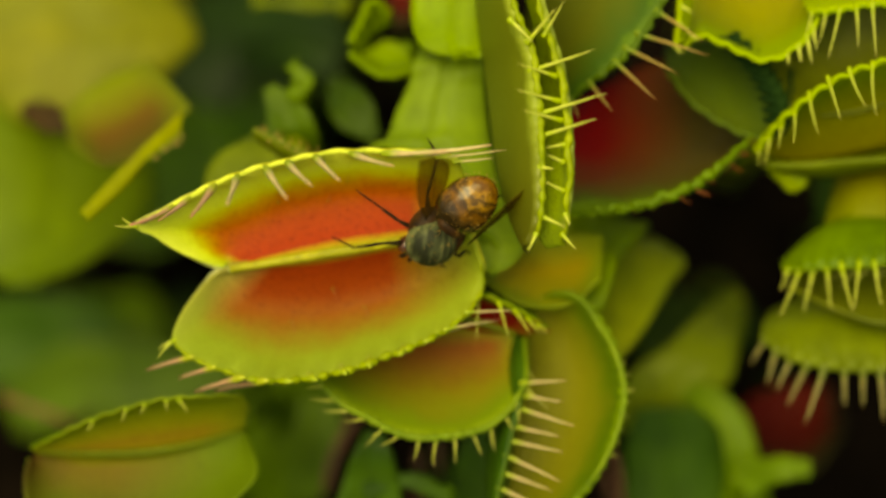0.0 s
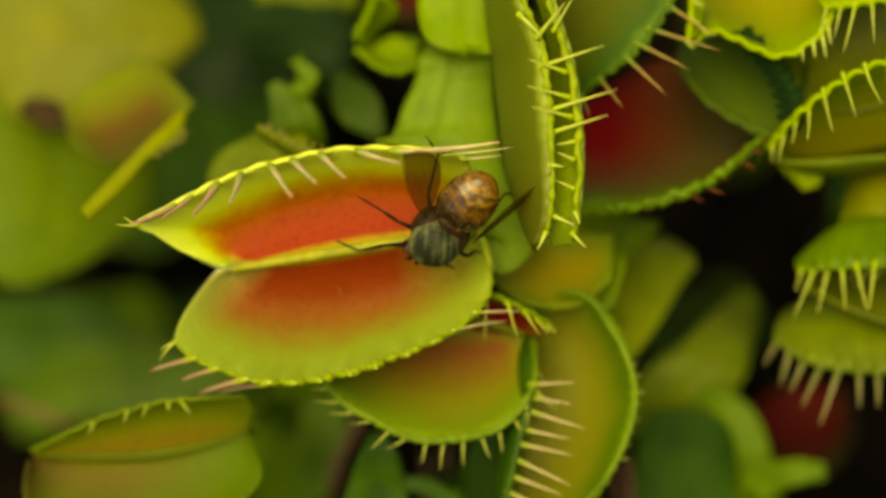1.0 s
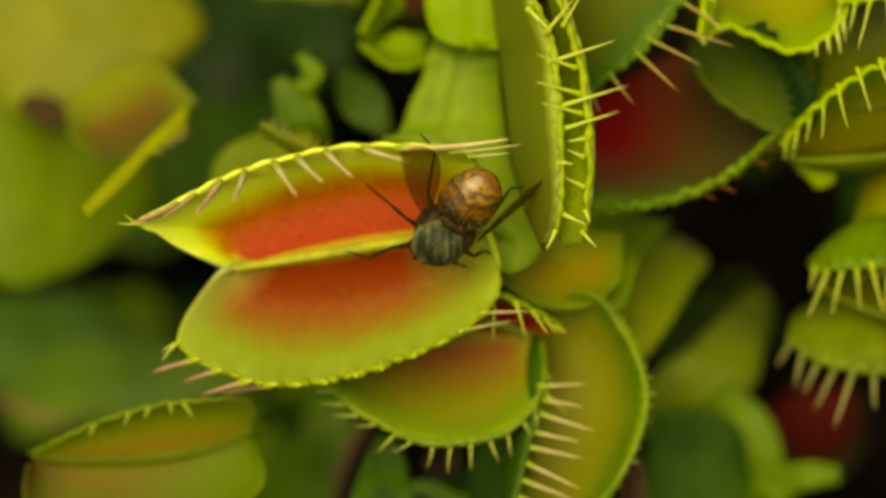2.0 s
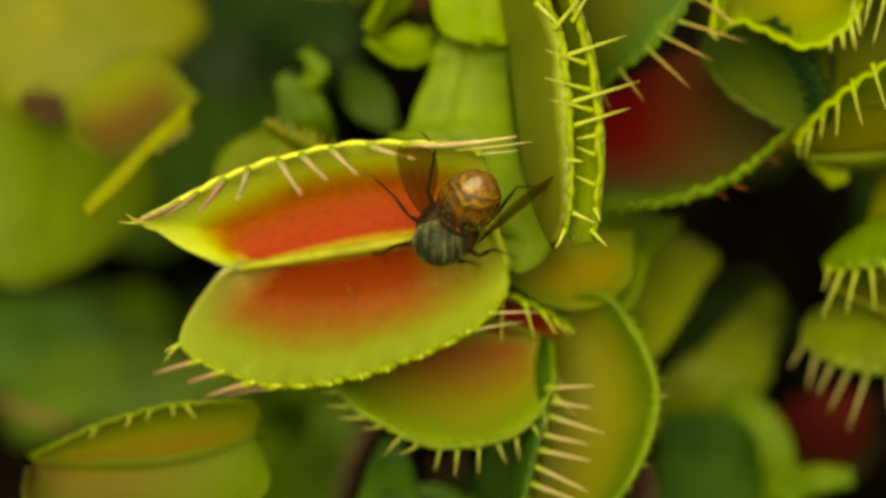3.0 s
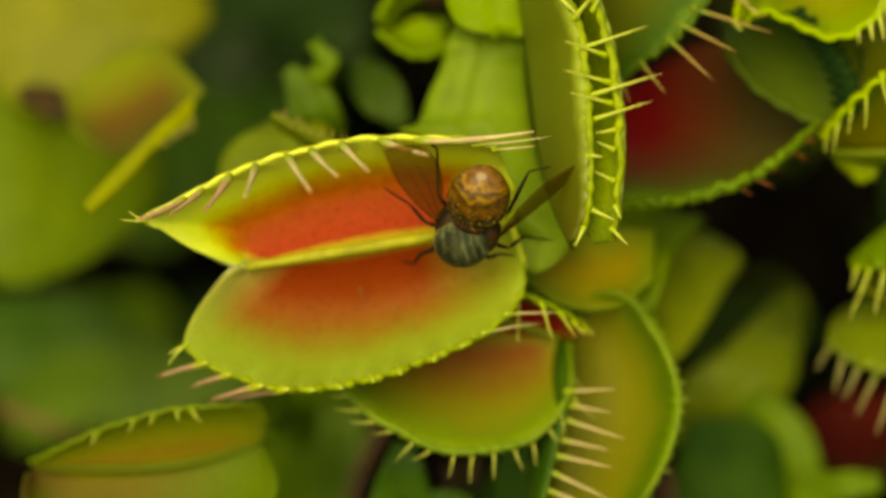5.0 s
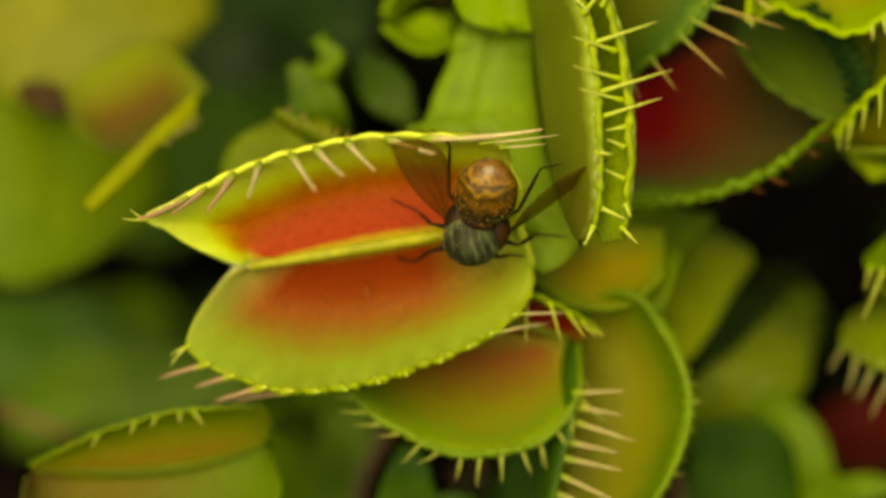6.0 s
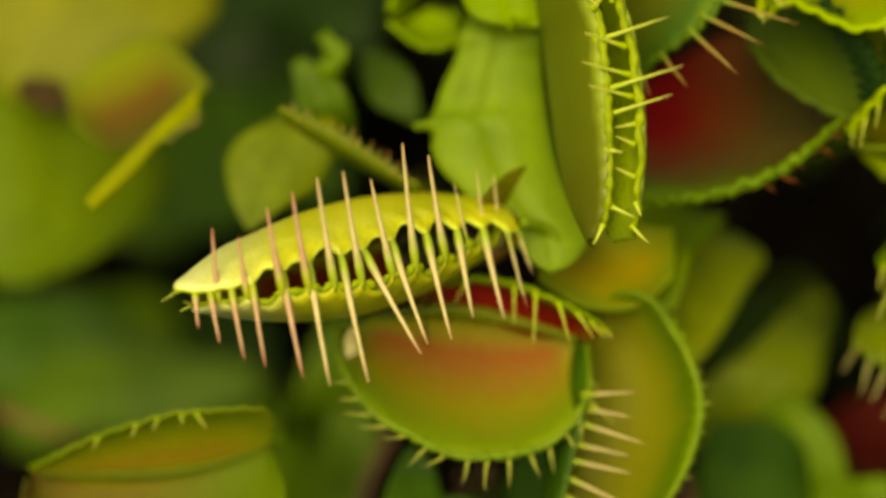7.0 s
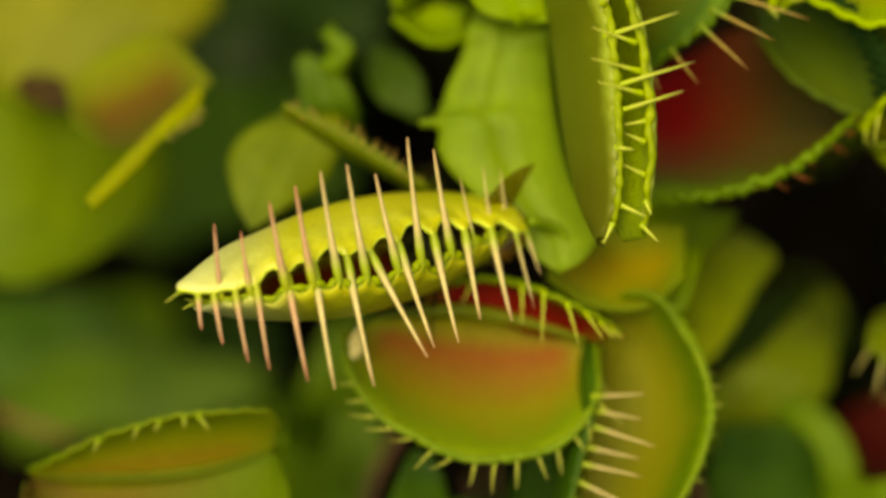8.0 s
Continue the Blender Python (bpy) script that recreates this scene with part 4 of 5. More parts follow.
trap("olive flytrap leaf under the large trap", [
    dict(hinge=[(-1.00, -0.62, -1.35), (-0.07, -0.60, -1.50), (0.67, -0.77, -1.35)], rim=[(-1.26, -0.69, -1.20), (-1.21, -1.02, -1.05), (-1.03, -1.27, -0.95), (-0.75, -1.50, -0.90), (-0.33, -1.67, -0.85), (0.13, -1.69, -0.85), (0.54, -1.50, -0.90), (0.74, -1.22, -1.00), (0.73, -0.79, -1.30)], out=(0, -0.3, -1), bulge=0.22, mat=m_in_low, back=m_leaf,
         n=16, scallop=28, depth=0.035, d0=(-0.95, 0.0, 0.1), d1=(0.7, -0.8, 0.1), len=0.27, tooth=m_tooth_green, tw=0.012, span=(0.14, 0.9), jit=0.3, curl=0.3, hem=(0.034, 30, m_hem_green)),
    dict(hinge=[(-0.62, -0.50, -1.30), (-0.31, -0.55, -1.35), (-0.04, -0.64, -1.35), (0.27, -0.74, -1.35), (0.54, -0.77, -1.33), (0.77, -0.79, -1.25)], rim=[(-0.58, -0.40, -1.20), (-0.35, -0.33, -1.15), (-0.13, -0.31, -1.08), (0.18, -0.36, -0.95), (0.49, -0.49, -0.84), (0.75, -0.62, -0.90), (0.96, -0.77, -1.00)], out=(0, 1, -0.3), bulge=0.10, mat=m_crimson, back=m_leaf,
         n=0, scallop=11, depth=0.03, spine=m_tooth_lime, sw=0.012, spines=[((-0.25, -0.34, -1.10), (-0.33, -0.50, -1.02)), ((0.15, -0.38, -0.93), (0.15, -0.66, -0.80)), ((0.32, -0.42, -0.88), (0.30, -0.82, -0.70)),
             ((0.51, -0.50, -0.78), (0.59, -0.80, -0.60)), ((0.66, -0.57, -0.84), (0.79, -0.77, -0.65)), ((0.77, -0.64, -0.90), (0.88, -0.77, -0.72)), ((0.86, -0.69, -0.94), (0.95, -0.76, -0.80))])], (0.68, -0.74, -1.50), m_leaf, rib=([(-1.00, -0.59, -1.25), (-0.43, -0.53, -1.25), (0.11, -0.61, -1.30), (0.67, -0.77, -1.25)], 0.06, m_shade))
trap("upright olive flytrap leaf with a row of pale bristles", [
    dict(hinge=[(0.81, -0.61, -1.50), (0.73, -1.34, -1.70), (0.55, -2.38, -1.70)], rim=[(0.84, -0.50, -1.45), (1.03, -0.41, -1.30), (1.20, -0.43, -1.22), (1.34, -0.54, -1.20), (1.55, -0.89, -1.10), (1.62, -1.38, -1.00), (1.42, -1.99, -1.00), (1.06, -2.45, -1.10)], out=(0.3, 0, -1), bulge=0.3, mat=m_in_upright, back=m_leaf,
         n=22, d0=(0.7, 0.3, -0.6), d1=(0.6, -0.3, -0.6), len=0.10, tooth=m_tooth_green, tw=0.015, hem=(0.032, 34, m_hem_green)),
    dict(hinge=[(0.71, -0.62, -2.00), (0.63, -1.36, -2.20), (0.50, -2.41, -2.20)], rim=[(0.73, -0.61, -1.50), (0.75, -1.22, -1.00), (0.62, -1.78, -0.90), (0.49, -2.34, -0.90)], out=(-1, 0, 0.2), bulge=0.15, mat=m_mid, back=m_deep,
         n=0, spine=m_tooth, sw=0.015, spines=[((0.74, -1.21, -0.98), (1.13, -1.18, -0.70)), ((0.75, -1.33, -0.98), (1.10, -1.38, -0.70)), ((0.72, -1.45, -0.96), (1.21, -1.60, -0.70)), ((0.67, -1.61, -0.94), (1.08, -1.69, -0.70)), ((0.64, -1.74, -0.92), (1.10, -1.83, -0.70)),
             ((0.60, -1.88, -0.92), (1.08, -2.10, -0.70)), ((0.57, -2.03, -0.92), (1.00, -2.18, -0.70)), ((0.53, -2.17, -0.92), (0.92, -2.33, -0.70))])], (0.74, -0.62, -2.00), m_leaf)
trap("dull green half-open flytrap leaf low in the bed", [
    dict(hinge=[(-3.74, -1.87, -1.60), (-3.39, -1.92, -1.60), (-2.87, -1.89, -1.62), (-2.45, -1.83, -1.62), (-2.07, -1.73, -1.60), (-1.82, -1.64, -1.60)], rim=[(-3.77, -1.84, -1.50), (-3.49, -1.70, -1.20), (-3.20, -1.56, -1.10), (-2.91, -1.46, -1.00), (-2.57, -1.37, -0.95), (-2.22, -1.34, -0.95), (-1.84, -1.34, -1.10), (-1.77, -1.49, -1.40)], out=(0, 1, -0.5), bulge=0.12, mat=m_in_fresh, back=m_leaf, thick=0.03,
         n=0, scallop=14, depth=0.02, spine=m_tooth_green, sw=0.013, spines=[((-3.18, -1.57, -1.08), (-3.22, -1.66, -0.95)), ((-2.87, -1.46, -0.98), (-2.90, -1.56, -0.84)), ((-2.70, -1.42, -0.96), (-2.73, -1.50, -0.82)), ((-2.50, -1.38, -0.94), (-2.49, -1.46, -0.82)), ((-2.38, -1.37, -0.94), (-2.29, -1.48, -0.80))]),
    dict(hinge=[(-3.74, -1.87, -1.60), (-3.39, -1.92, -1.60), (-2.87, -1.89, -1.62), (-2.45, -1.83, -1.62), (-2.07, -1.73, -1.60), (-1.82, -1.64, -1.60)], rim=[(-3.76, -1.90, -1.40), (-3.80, -2.10, -1.25), (-3.74, -2.38, -1.15), (-3.45, -2.65, -1.00), (-2.88, -2.78, -1.00), (-2.17, -2.55, -1.00), (-1.86, -2.25, -1.10), (-1.69, -2.02, -1.20), (-1.82, -1.68, -1.50)], out=(0, -1, -0.6), bulge=0.15, mat=m_in_dull_low, back=m_leaf, thick=0.03,
         n=0)], (-1.79, -1.61, -1.80), m_leaf, rib=([(-3.70, -1.86, -1.52), (-2.87, -1.87, -1.54), (-2.30, -1.79, -1.54), (-1.84, -1.65, -1.54)], 0.035, m_drab))
trap("blurred yellow flytrap leaf with a brownish inside", [
    dict(hinge=[(-3.58, 1.28, -2.80), (-3.26, 1.55, -2.80), (-2.76, 1.76, -2.60)], rim=[(-3.47, 1.01, -2.40), (-3.12, 0.79, -2.20), (-2.72, 0.97, -2.10), (-2.34, 1.32, -2.20)], out=(0.2, -0.3, -1), bulge=0.12, mat=m_in_brown, back=m_olive,
         n=0),
    dict(hinge=[(-2.41, 1.28, -2.00), (-2.77, 0.93, -1.70), (-3.31, 0.35, -1.40)], rim=[(-2.43, 1.06, -1.90), (-2.77, 0.77, -1.60), (-3.25, 0.29, -1.30)], out=(0.6, -0.6, 0.3), bulge=0.03, mat=m_rod, back=m_rod,
         n=4, scallop=0, span=(0.02, 0.3), d0=(0.8, 0.2, 0.2), d1=(0.7, -0.5, 0.2), len=0.12, tooth=m_tooth_tan, tw=0.02)], (-3.10, 1.55, -2.80), m_olive)
trap("thin flytrap leaf seen edge on with stubby teeth", [
    dict(hinge=[(-1.71, 0.98, -1.45), (-1.22, 0.67, -1.45), (-0.61, 0.34, -1.35)], rim=[(-1.74, 1.08, -1.25), (-1.24, 0.87, -1.15), (-0.83, 0.60, -1.15), (-0.61, 0.45, -1.15)], out=(0.1, 0.2, -1), bulge=-0.1, mat=m_drab, back=m_drab,
         n=15, scallop=0, d0=(0.1, 1, 0.3), d1=(0.4, 1, 0.3), len=0.10, tooth=m_tooth_tan, tw=0.010, jit=0.5, extra=dict(n=14, d0=(-0.2, -0.7, 0.7), d1=(0.2, -0.7, 0.7), len=0.09, tooth=m_tooth_tan, tw=0.010))], (-0.61, 0.38, -1.45), m_shade)
trap("yellow-green flytrap leaf high in the bed", [
    dict(hinge=[(2.25, 2.45, -1.90), (2.80, 2.51, -2.00), (3.47, 2.45, -1.90)], rim=[(2.15, 1.82, -1.00), (2.33, 1.94, -0.95), (2.53, 1.87, -0.90), (2.93, 1.71, -0.80), (3.29, 1.94, -0.80), (3.46, 2.36, -1.00)], out=(0, -0.4, -1), bulge=0.25, mat=m_in_wide, back=m_lime,
         scallop=9, n=5, span=(0.6, 0.85), d0=(-0.3, -1, 0.2), d1=(0.1, -1, 0.2), len=0.26, tooth=m_tooth_lime, tw=0.018),
    dict(hinge=[(2.27, 2.42, -1.20), (2.25, 2.11, -1.10), (2.20, 1.90, -1.00)], rim=[(2.16, 2.41, -1.00), (2.16, 2.05, -0.90), (2.12, 1.81, -0.90)], out=(-0.6, 0, 0.5), bulge=0.03, mat=m_lime, back=m_lime,
         n=4, scallop=5, depth=0.03, d0=(0.8, -0.6, 0.3), d1=(0.6, -0.7, 0.3), len=0.2, tooth=m_tooth_lime, tw=0.016)], (2.86, 2.47, -2.10), m_lime)
# Lobe with its shade in the colour; the wide dark spines mimic shadowed gaps.
trap("shaded green flytrap leaf with dark spines in place of shadowed gaps", [
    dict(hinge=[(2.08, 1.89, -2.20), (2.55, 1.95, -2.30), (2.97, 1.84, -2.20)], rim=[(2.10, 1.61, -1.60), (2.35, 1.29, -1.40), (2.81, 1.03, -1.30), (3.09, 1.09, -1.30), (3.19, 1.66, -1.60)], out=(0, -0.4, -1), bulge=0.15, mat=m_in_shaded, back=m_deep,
         n=0, scallop=9, spine=m_notch_shade, sw=0.062, spines=[((2.64, 1.88, -1.15), (2.43, 1.90, -1.05)), ((2.73, 1.80, -1.15), (2.53, 1.83, -1.05)), ((2.82, 1.71, -1.15), (2.62, 1.74, -1.05)), ((2.90, 1.62, -1.15), (2.69, 1.65, -1.05)), ((2.96, 1.53, -1.15), (2.76, 1.56, -1.05)), ((3.01, 1.44, -1.15), (2.81, 1.47, -1.05)), ((3.05, 1.34, -1.15), (2.84, 1.37, -1.05)), ((3.07, 1.24, -1.15), (2.87, 1.27, -1.05)), ((3.08, 1.15, -1.15), (2.88, 1.18, -1.05))])], (2.67, 1.90, -2.40), m_deep)
trap("lime flytrap leaf with long hanging bristles", [
    dict(hinge=[(3.30, 2.29, -1.70), (3.78, 2.29, -1.80), (4.34, 2.34, -1.70)], rim=[(3.29, 2.10, -0.90), (3.53, 2.11, -0.70), (3.88, 2.16, -0.60), (4.34, 2.18, -0.60)], out=(0, 1, 0), bulge=0.1, mat=m_in_green, back=m_lime,
         n=8, d0=(-0.2, -1, 0.3), d1=(0.1, -1, 0.3), len=0.45, tooth=m_tooth_lime, tw=0.012),
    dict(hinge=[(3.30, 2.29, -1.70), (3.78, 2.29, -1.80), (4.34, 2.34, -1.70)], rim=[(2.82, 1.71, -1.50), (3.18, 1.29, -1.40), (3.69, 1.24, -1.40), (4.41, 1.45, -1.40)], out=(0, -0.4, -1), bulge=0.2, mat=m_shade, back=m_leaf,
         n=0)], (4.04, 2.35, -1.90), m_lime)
trap("lime flytrap leaf with an olive inside and curved bristles", [
    dict(hinge=[(2.91, 0.86, -1.70), (3.47, 0.79, -1.90), (4.46, 1.00, -1.90)], rim=[(2.86, 0.85, -1.30), (3.13, 1.20, -0.80), (3.63, 1.55, -0.60), (4.34, 1.78, -0.60)], out=(-0.3, 1, -0.2), bulge=0.18, mat=m_in_wide, back=m_lime,
         n=10, d0=(-0.1, -0.85, 0.5), d1=(0.2, -0.9, 0.45), len=0.5, tooth=m_tooth_lime, tw=0.012, curl=0.2),
    dict(hinge=[(2.91, 0.86, -1.70), (3.47, 0.79, -1.90), (4.46, 1.00, -1.90)], rim=[(2.97, 0.80, -1.40), (3.32, 0.80, -1.30), (3.83, 0.84, -1.30), (4.39, 0.84, -1.30)], out=(0, -1, -0.4), bulge=0.1, mat=m_drab, back=m_drab,
         n=0)], (4.26, 0.97, -2.00), m_lime)
trap("green flytrap leaf in a stack with pale bristles", [
    dict(hinge=[(3.22, -0.20, -2.10), (3.76, 0.06, -2.20), (4.48, 0.21, -2.10)], rim=[(3.11, -0.23, -1.50), (3.42, -0.20, -1.20), (3.92, -0.17, -1.10), (4.39, -0.05, -1.10)], out=(0, 1, 0.3), bulge=0.3, mat=m_in_green, back=m_leaf,
         n=10, d0=(-0.25, -0.9, 0.4), d1=(0.2, -0.9, 0.4), len=0.45, tooth=m_tooth_lime, tw=0.014),
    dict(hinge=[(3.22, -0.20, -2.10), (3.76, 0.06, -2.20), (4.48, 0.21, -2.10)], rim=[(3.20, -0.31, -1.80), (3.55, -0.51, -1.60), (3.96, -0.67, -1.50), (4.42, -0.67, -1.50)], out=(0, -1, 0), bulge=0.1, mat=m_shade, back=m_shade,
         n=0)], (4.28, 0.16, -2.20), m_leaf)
trap("olive flytrap leaf with long drooping bristles", [
    dict(hinge=[(3.10, -0.63, -2.60), (3.69, -0.37, -2.70), (4.53, -0.42, -2.60)], rim=[(2.93, -0.83, -2.00), (3.20, -1.03, -1.70), (3.71, -1.13, -1.60), (4.43, -1.11, -1.60)], out=(0, 0.5, 0.8), bulge=0.2, mat=m_drab, back=m_drab,
         n=10, d0=(-0.45, -0.8, 0.1), d1=(0.15, -1, 0.1), len=0.5, tooth=m_tooth_olive, tw=0.022)], (4.12, -0.39, -2.80), m_olive)
trap("dull crimson flytrap leaf deep in the shade", [
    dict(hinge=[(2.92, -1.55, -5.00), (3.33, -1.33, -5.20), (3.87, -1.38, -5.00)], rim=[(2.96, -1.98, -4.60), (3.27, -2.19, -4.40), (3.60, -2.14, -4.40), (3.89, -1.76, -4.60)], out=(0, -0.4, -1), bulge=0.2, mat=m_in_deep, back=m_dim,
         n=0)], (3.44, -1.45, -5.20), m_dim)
trap("orange-tinged flytrap leaf behind the stalk", [
    dict(hinge=[(0.42, 0.10, -1.70), (0.92, 0.18, -1.80), (1.46, 0.14, -1.70)], rim=[(0.36, -0.28, -1.45), (0.72, -0.50, -1.30), (1.14, -0.50, -1.30), (1.44, -0.26, -1.40)], out=(0, -0.3, -1), bulge=0.1, mat=m_in_orange, back=m_leaf,
         n=0)], (1.03, 0.03, -2.20), m_leaf)

# ---- winged leaves ----
BACK = "green winged leaf stalk of a flytrap, out of focus"


def sheet_leaf(label, left, right, mat, dome=0.08, thick=0.07):
    """A flat leaf between two edge lines, on a stalk from its far end to the ground."""
    top = 0.5 * (np.array(left[-1]) + np.array(right[-1]))
    base = ground_below(top)
    root = thing("leaf", base, label, "leaf", "leaves of the bed")
    v, f, uv, slots = shell(sheet_grid(rel(left, base), rel(right, base), 60, 15, dome), thick, (0, 0, -1))
    part("blade", mesh_of("blade", v, f, [mat, mat], uv, slots), root)
    stalk(root, base, top, mat, 0.10)


sheet_leaf("broad light green leaf end at the top of the bed", [(0.08, 1.76, -1.10), (-0.10, 1.79, -1.15), (-0.23, 1.89, -1.20), (-0.29, 2.09, -1.30), (-0.28, 2.38, -1.40), (-0.20, 2.80, -1.60)], [(0.16, 1.77, -1.10), (0.34, 1.80, -1.15), (0.45, 1.82, -1.20), (0.55, 2.07, -1.30), (0.60, 2.33, -1.40), (0.63, 2.80, -1.60)], m_young)
trap("small young lime flytrap leaf with a notched rim", [
    dict(hinge=[(-0.76, 1.81, -2.20), (-0.49, 1.95, -2.30), (-0.26, 1.74, -2.20)], rim=[(-0.85, 1.83, -1.90), (-0.62, 1.64, -1.80), (-0.44, 1.62, -1.80), (-0.26, 1.70, -1.90)], out=(0, -0.4, -1), bulge=0.12, mat=m_young, back=m_young,
         n=0, scallop=6),
    dict(hinge=[(-0.76, 1.81, -2.20), (-0.63, 2.00, -2.30), (-0.47, 2.10, -2.20)], rim=[(-0.85, 1.89, -2.00), (-0.72, 2.09, -1.90), (-0.64, 2.27, -1.90), (-0.49, 2.15, -2.00)], out=(-0.5, 0.5, 0.4), bulge=0.08, mat=m_young, back=m_young,
         n=0, scallop=5)], (-0.34, 1.85, -2.30), m_leaf)
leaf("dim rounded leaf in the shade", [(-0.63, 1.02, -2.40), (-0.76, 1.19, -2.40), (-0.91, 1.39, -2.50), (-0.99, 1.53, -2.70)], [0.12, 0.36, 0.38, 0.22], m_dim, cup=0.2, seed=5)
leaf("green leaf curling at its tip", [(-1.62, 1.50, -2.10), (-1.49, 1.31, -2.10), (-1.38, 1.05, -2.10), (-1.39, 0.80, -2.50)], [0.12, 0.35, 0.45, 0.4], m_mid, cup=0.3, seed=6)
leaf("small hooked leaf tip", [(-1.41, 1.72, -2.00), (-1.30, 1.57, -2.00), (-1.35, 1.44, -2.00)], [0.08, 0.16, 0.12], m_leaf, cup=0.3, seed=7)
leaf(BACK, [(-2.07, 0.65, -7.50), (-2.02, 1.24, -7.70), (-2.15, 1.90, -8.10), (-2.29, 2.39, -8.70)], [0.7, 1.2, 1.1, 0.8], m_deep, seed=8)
sheet_leaf("olive pointed leaf hanging behind the large trap", [(-2.02, 0.12, -1.70), (-2.15, 0.38, -1.80), (-2.20, 0.66, -1.90), (-2.09, 0.87, -2.00), (-1.86, 1.01, -2.10), (-1.63, 1.13, -2.30)], [(-1.96, 0.12, -1.70), (-1.69, 0.31, -1.80), (-1.43, 0.47, -1.90), (-1.30, 0.75, -2.00), (-1.27, 0.97, -2.10), (-1.30, 1.18, -2.30)], m_drab)
leaf(BACK, [(-4.26, -0.23, -7.90), (-4.26, 0.24, -7.90), (-4.22, 0.83, -8.10), (-4.43, 1.43, -8.50)], [0.6, 1.1, 1.4, 1.2], m_leaf, seed=10)
leaf(BACK, [(-3.33, 0.01, -8.10), (-3.27, 0.42, -8.10), (-3.47, 0.84, -8.50)], [0.8, 1.5, 1.2], m_mid, seed=11, tilt=15)
leaf(BACK, [(-4.44, 1.87, -7.30), (-4.52, 2.22, -7.50), (-4.63, 2.72, -8.10)], [1.2, 1.7, 1.5], m_yellow, seed=12)
leaf(BACK, [(-3.19, 1.82, -7.70), (-3.38, 2.24, -7.90), (-3.40, 2.85, -8.30)], [0.9, 1.4, 1.2], m_tawny, seed=13)
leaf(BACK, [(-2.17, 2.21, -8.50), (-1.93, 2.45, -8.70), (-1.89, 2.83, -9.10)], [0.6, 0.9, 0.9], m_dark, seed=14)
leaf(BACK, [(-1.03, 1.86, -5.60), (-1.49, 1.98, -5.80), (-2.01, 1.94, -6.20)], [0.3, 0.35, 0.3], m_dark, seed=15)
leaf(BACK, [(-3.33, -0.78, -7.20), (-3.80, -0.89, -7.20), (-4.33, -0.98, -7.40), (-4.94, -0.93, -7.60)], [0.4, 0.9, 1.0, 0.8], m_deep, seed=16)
leaf(BACK, [(-2.09, -1.26, -6.60), (-2.78, -1.32, -6.70), (-3.60, -1.38, -6.90), (-4.43, -1.62, -7.20)], [0.3, 0.7, 0.9, 0.6], m_mid, seed=17)
leaf(BACK, [(-1.71, -1.46, -5.60), (-1.60, -1.79, -5.60), (-1.66, -2.20, -5.80), (-1.79, -2.61, -6.20)], [0.5, 0.7, 0.7, 0.5], m_mid, seed=18)
leaf(BACK, [(-1.17, -1.42, -4.20), (-1.22, -1.85, -4.20), (-1.34, -2.41, -4.40)], [0.4, 0.5, 0.4], m_mid, seed=19)
leaf("green leaf with a toothed edge", [(-0.64, -1.67, -1.90), (-0.65, -1.92, -1.90), (-0.68, -2.40, -2.10)], [0.18, 0.45, 0.62], m_deep, seed=20)
leaf("lime rim of a leaf at the bottom of the bed", [(-0.75, -2.24, -2.00), (-0.33, -2.14, -2.00), (0.03, -2.29, -2.00)], [0.10, 0.14, 0.10], m_deep, seed=21)
leaf("dull green leaf behind bristles", [(0.51, -1.54, -2.80), (0.40, -1.91, -2.80), (0.30, -2.45, -3.00)], [0.3, 0.5, 0.6], m_deep, seed=22)
sheet_leaf("olive leaf behind the upright trap", [(1.62, -1.01, -2.40), (1.45, -0.62, -2.67), (1.36, -0.22, -2.93), (1.35, 0.13, -3.20)], [(1.68, -0.99, -2.40), (1.95, -0.64, -2.60), (2.13, -0.35, -2.80), (2.28, -0.10, -3.00), (2.03, 0.10, -3.20)], m_olive)
sheet_leaf("broad green winged stalk low in the bed", [(1.60, -1.72, -3.60), (1.74, -1.22, -3.30), (2.12, -0.92, -3.30), (2.44, -0.64, -3.70), (2.70, -0.44, -4.40)], [(2.35, -1.85, -3.60), (2.60, -1.45, -3.40), (2.78, -1.17, -3.40), (2.84, -0.85, -3.70), (2.96, -0.60, -4.40)], m_mossy)
sheet_leaf("dim leaf under a folded leaf edge", [(1.85, -1.51, -3.20), (1.72, -1.87, -3.33), (1.72, -2.37, -3.47), (1.82, -2.91, -3.60)], [(2.42, -1.51, -3.20), (2.72, -1.82, -3.33), (2.75, -2.37, -3.47), (2.73, -2.91, -3.60)], m_deep)
leaf("bright curved leaf edge with a side arm", [(2.10, -1.33, -3.40), (2.50, -1.42, -3.20), (2.74, -1.65, -3.10), (2.83, -2.03, -3.10), (2.89, -2.47, -3.40)], [0.10, 0.26, 0.26, 0.28, 0.5], m_leaf, cup=0.2, seed=25)
leaf("short green leaf arm", [(3.46, -2.06, -2.80), (3.17, -2.07, -2.80), (2.81, -2.18, -3.00)], [0.17, 0.22, 0.42], m_leaf, seed=26)
trap("domed olive flytrap leaf with an orange flush above a toothed one", [
    dict(hinge=[(3.77, 0.87, -2.40), (4.06, 1.01, -2.40), (4.51, 1.01, -2.40)], rim=[(3.53, 0.08, -1.90), (3.73, -0.11, -1.60), (4.06, -0.14, -1.50), (4.42, -0.07, -1.50)], out=(-0.2, 0.2, 1), bulge=0.3, mat=m_in_flush, back=m_in_flush, thick=0.05,
         n=10, d0=(-0.75, -0.55, 0.2), d1=(-0.6, -0.6, 0.2), len=0.26, tooth=m_tooth_green, tw=0.016)], (4.11, 0.90, -2.60), m_shade)
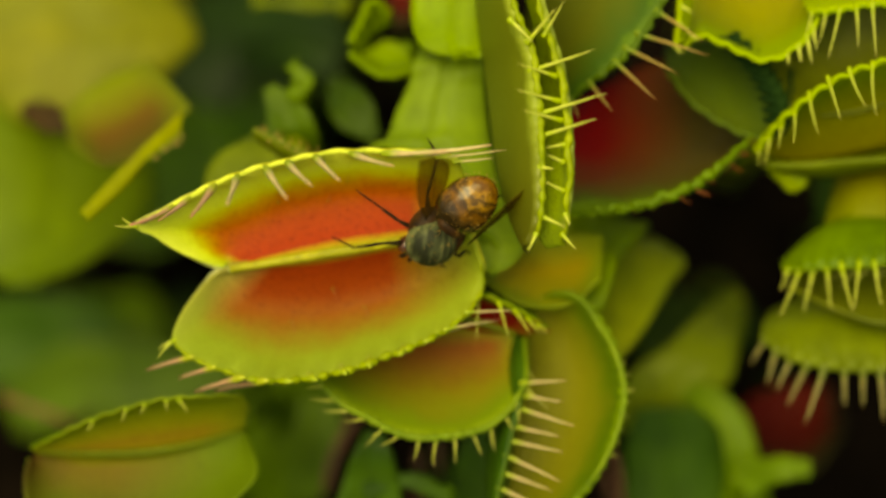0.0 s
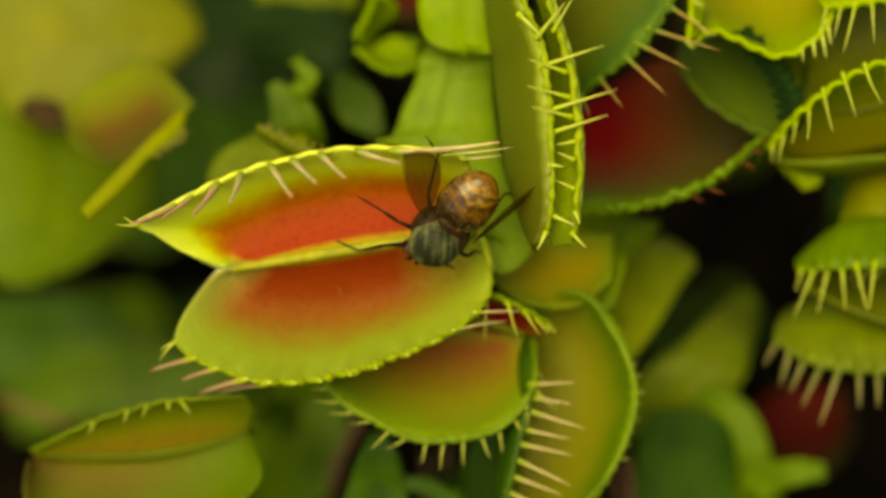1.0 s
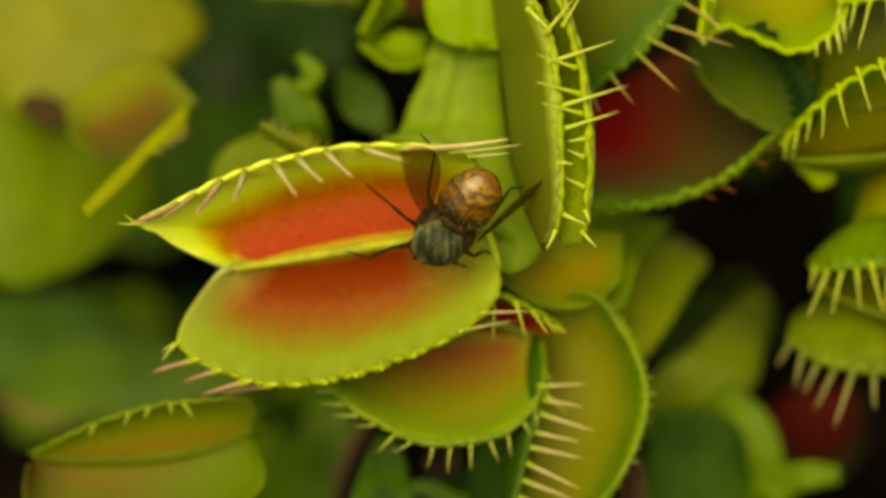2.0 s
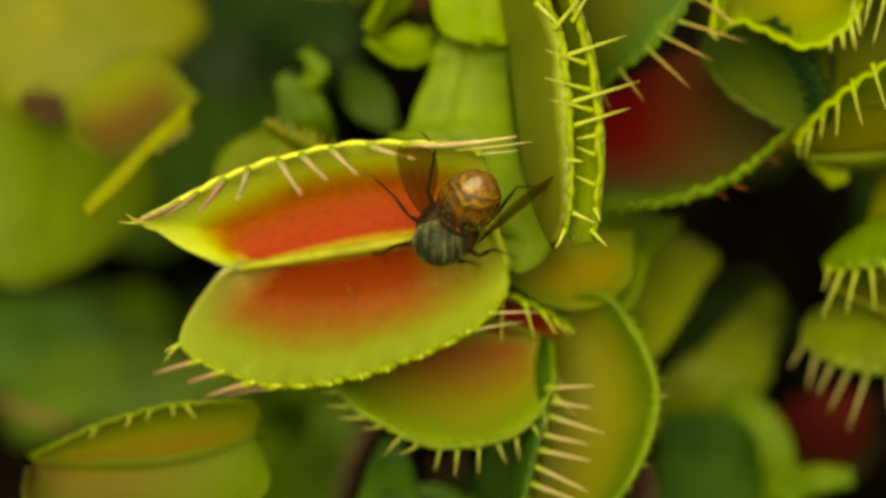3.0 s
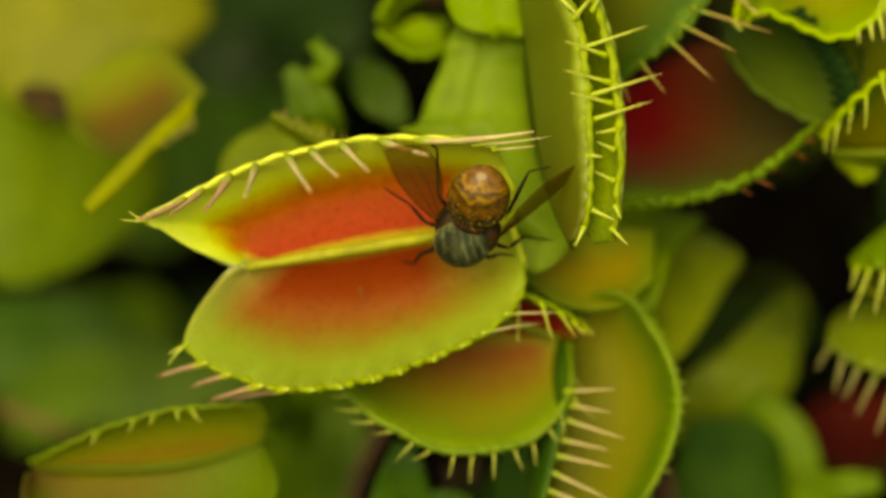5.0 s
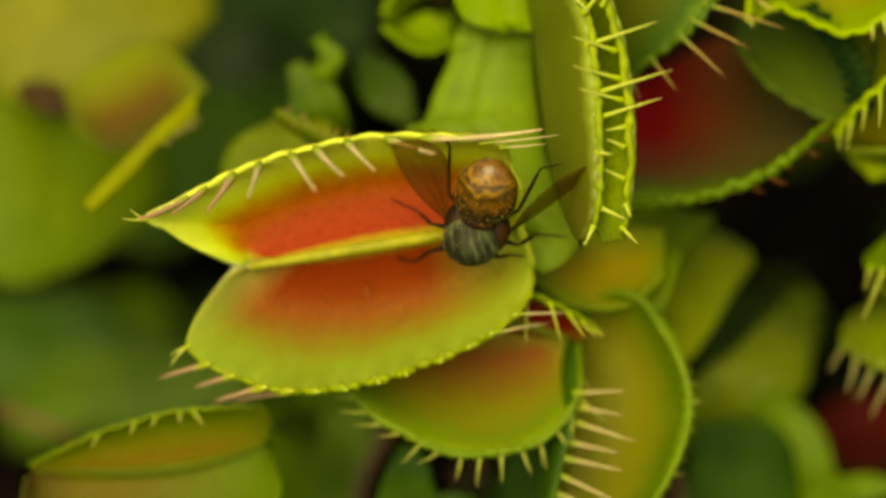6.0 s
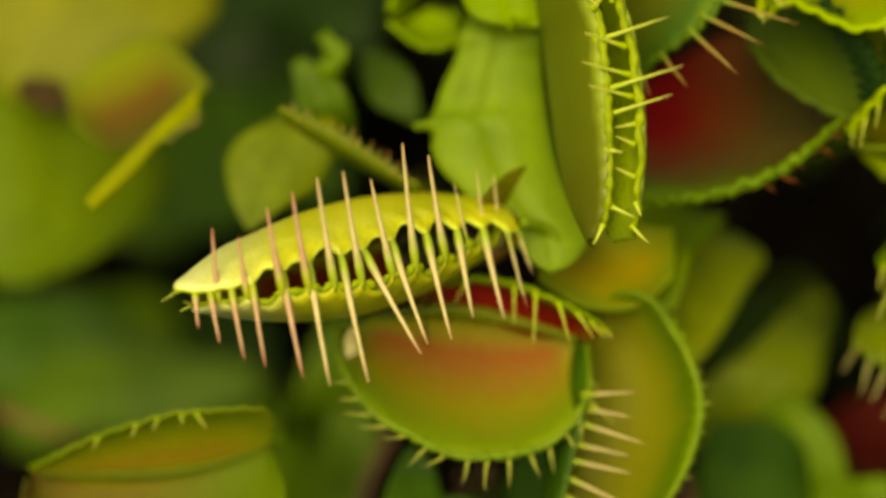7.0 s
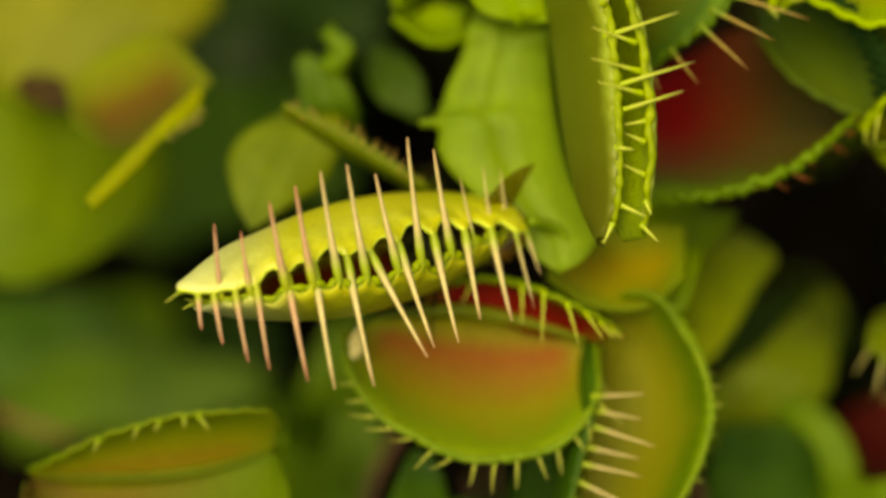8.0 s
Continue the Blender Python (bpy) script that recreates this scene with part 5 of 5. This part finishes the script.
sheet_leaf("large yellow-olive leaf out of focus", [(-3.90, 1.24, -4.20), (-4.25, 1.35, -4.40), (-4.65, 1.88, -4.60), (-4.73, 2.77, -4.80)], [(-3.77, 1.23, -4.20), (-3.15, 1.35, -4.35), (-2.50, 1.88, -4.50), (-2.42, 2.19, -4.65), (-2.90, 2.77, -4.80)], m_olive_warm)
sheet_leaf("broad bright green leaf out of focus", [(-4.04, -0.30, -3.80), (-4.38, -0.21, -4.00), (-4.62, 0.50, -4.20), (-4.63, 1.43, -4.40)], [(-3.85, -0.30, -3.80), (-3.35, -0.05, -4.20), (-2.85, 0.40, -4.90), (-2.95, 1.05, -5.10), (-3.40, 1.43, -5.10)], m_soft)
leaf("small lime leaf tip under a trap", [(3.29, 0.55, -1.90), (3.21, 0.73, -1.90), (3.12, 0.90, -2.10)], [0.1, 0.35, 0.3], m_lime, seed=28)

DEEPER = "dim green winged leaf stalk deep in the bed"
leaf(DEEPER, [(-4.23, 0.82, -7.60), (-4.02, 1.41, -7.80), (-3.99, 2.14, -8.20), (-4.08, 2.75, -8.60)], [1.0, 1.6, 1.6, 1.2], m_leaf, seed=40)
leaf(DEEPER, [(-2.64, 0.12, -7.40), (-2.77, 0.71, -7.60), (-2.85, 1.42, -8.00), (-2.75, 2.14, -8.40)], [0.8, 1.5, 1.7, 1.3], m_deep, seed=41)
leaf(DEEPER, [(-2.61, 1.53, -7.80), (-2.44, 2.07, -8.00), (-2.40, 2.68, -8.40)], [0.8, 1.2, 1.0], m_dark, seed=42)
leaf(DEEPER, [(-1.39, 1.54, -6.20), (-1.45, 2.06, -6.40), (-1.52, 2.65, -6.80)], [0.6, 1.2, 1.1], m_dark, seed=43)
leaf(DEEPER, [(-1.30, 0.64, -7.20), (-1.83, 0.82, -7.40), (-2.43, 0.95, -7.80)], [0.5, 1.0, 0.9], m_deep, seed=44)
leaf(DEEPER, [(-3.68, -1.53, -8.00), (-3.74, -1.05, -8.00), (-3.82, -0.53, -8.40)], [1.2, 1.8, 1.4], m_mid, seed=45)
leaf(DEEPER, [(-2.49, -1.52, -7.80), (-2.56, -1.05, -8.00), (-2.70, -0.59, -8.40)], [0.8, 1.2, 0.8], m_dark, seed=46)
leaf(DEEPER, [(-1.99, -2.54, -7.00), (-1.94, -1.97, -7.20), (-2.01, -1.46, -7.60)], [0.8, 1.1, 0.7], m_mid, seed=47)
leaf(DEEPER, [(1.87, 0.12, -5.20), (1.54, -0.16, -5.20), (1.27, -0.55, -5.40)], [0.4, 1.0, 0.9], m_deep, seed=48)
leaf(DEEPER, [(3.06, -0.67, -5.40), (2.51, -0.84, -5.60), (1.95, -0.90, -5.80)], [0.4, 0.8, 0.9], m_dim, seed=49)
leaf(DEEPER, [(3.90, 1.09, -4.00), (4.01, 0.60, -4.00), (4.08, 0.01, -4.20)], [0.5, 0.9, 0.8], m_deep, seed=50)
trap("small dim red flytrap leaf in the gap", [
    dict(hinge=[(-0.52, 2.52, -4.20), (-0.43, 2.58, -4.20), (-0.27, 2.52, -4.20)], rim=[(-0.52, 2.34, -3.90), (-0.46, 2.18, -3.80), (-0.36, 2.15, -3.80), (-0.27, 2.32, -3.90)], out=(0, -0.4, -1), bulge=0.08, mat=m_in_deep, back=m_dim,
         n=0)], (-0.41, 2.56, -4.40), m_dim)
leaf(DEEPER, [(-1.21, -0.66, -4.70), (-1.25, -0.99, -4.60), (-1.30, -1.43, -4.70), (-1.41, -1.89, -5.10)], [0.4, 0.75, 0.85, 0.6], m_mid, seed=63)
leaf("yellow edge of a leaf with an orange tint", [(-1.82, 2.36, -3.40), (-1.37, 2.34, -3.40), (-0.95, 2.33, -3.40)], [0.05, 0.10, 0.06], m_drab, seed=60)
leaf("narrow green leaf stalk beside an orange lobe", [(1.36, -0.56, -1.70), (1.37, -0.28, -1.80), (1.39, 0.01, -2.00), (1.54, 0.35, -2.50)], [0.2, 0.42, 0.6, 0.8], m_young, seed=62)
# Added dark shape that stands in for the shadow between two leaves.
m_gap_shade = plain("withered_leaf", (0.050, 0.026, 0.008), (0.020, 0.012, 0.005), 200.0, 0.8, 0.1)
leaf("brown leaf shape added for a dark shade blob, out of focus", [(-3.47, 1.09, -2.90), (-3.66, 1.21, -2.95), (-3.90, 1.30, -3.10)], [0.10, 0.26, 0.20], m_gap_shade, seed=64)
leaf("small dim leaf beside the broad stalk", [(0.29, 1.48, -3.20), (0.36, 1.61, -3.20), (0.42, 1.78, -3.40)], [0.08, 0.16, 0.12], m_leaf, seed=61)

# ---- a dried scrap on the rim of the olive trap ----
m_scrap = plain("dried_scrap", (0.62, 0.52, 0.24), (0.42, 0.32, 0.12), 1500.0, 0.8)
at = np.array((-1.14, -0.80, -1.10))
lump = bmesh.new()
bmesh.ops.create_icosphere(lump, subdivisions=3, radius=0.00055)
for vert in lump.verts:
    vert.co *= 1 + 0.9 * noise.noise(vert.co * 3000)
    vert.co.y *= 1.7
scrap_mesh = bpy.data.meshes.new("flower_scrap")
lump.to_mesh(scrap_mesh)
lump.free()
scrap_mesh.materials.append(m_scrap)
scrap = tagged(new("flower_scrap", scrap_mesh), "pale dried flower scrap stuck to a leaf rim", "debris")
scrap.matrix_basis = TILT @ pose(*(0.01 * at))

# ---- dead stalks on the peat ----
def dead_stalk(path, radius, seed):
    base = ground_below(path[-1])
    pts = catmull(rel(list(path) + [tuple(base)], base), 20)
    wob = np.array([[noise.noise((seed, i * 0.7, k * 5.0)) for k in range(3)] for i in range(20)]) * 0.05
    v, f = tube(pts + wob, np.linspace(radius * 0.5, radius, 20), 7)
    tagged(new("dead_stalk", mesh_of("dead_stalk", v, f, [m_dead])), "withered brown leaf stalk on the peat", "stalk", "dead stalks").matrix_basis = TILT @ pose(*(0.01 * base))


for k, pts in enumerate(([(-0.78, -1.52, -4.00), (-1.00, -1.90, -4.00), (-1.14, -2.35, -4.20)], [(-0.26, -1.94, -3.60), (-0.21, -2.22, -3.80), (-0.24, -2.51, -4.20)], [(-0.05, -1.86, -3.60), (-0.02, -2.16, -3.80), (0.09, -2.50, -4.00)],
                         [(1.47, -2.00, -3.00), (1.56, -2.19, -3.20), (1.65, -2.48, -3.60)], [(1.61, -1.92, -3.00), (1.67, -2.19, -3.20), (1.73, -2.48, -3.60)], [(-4.32, -1.43, -4.60), (-3.99, -1.57, -4.60), (-3.62, -1.68, -4.80)])):
    dead_stalk(pts, 0.085 if k == 0 else 0.04 + 0.012 * (k % 3), k + 1)

motions()
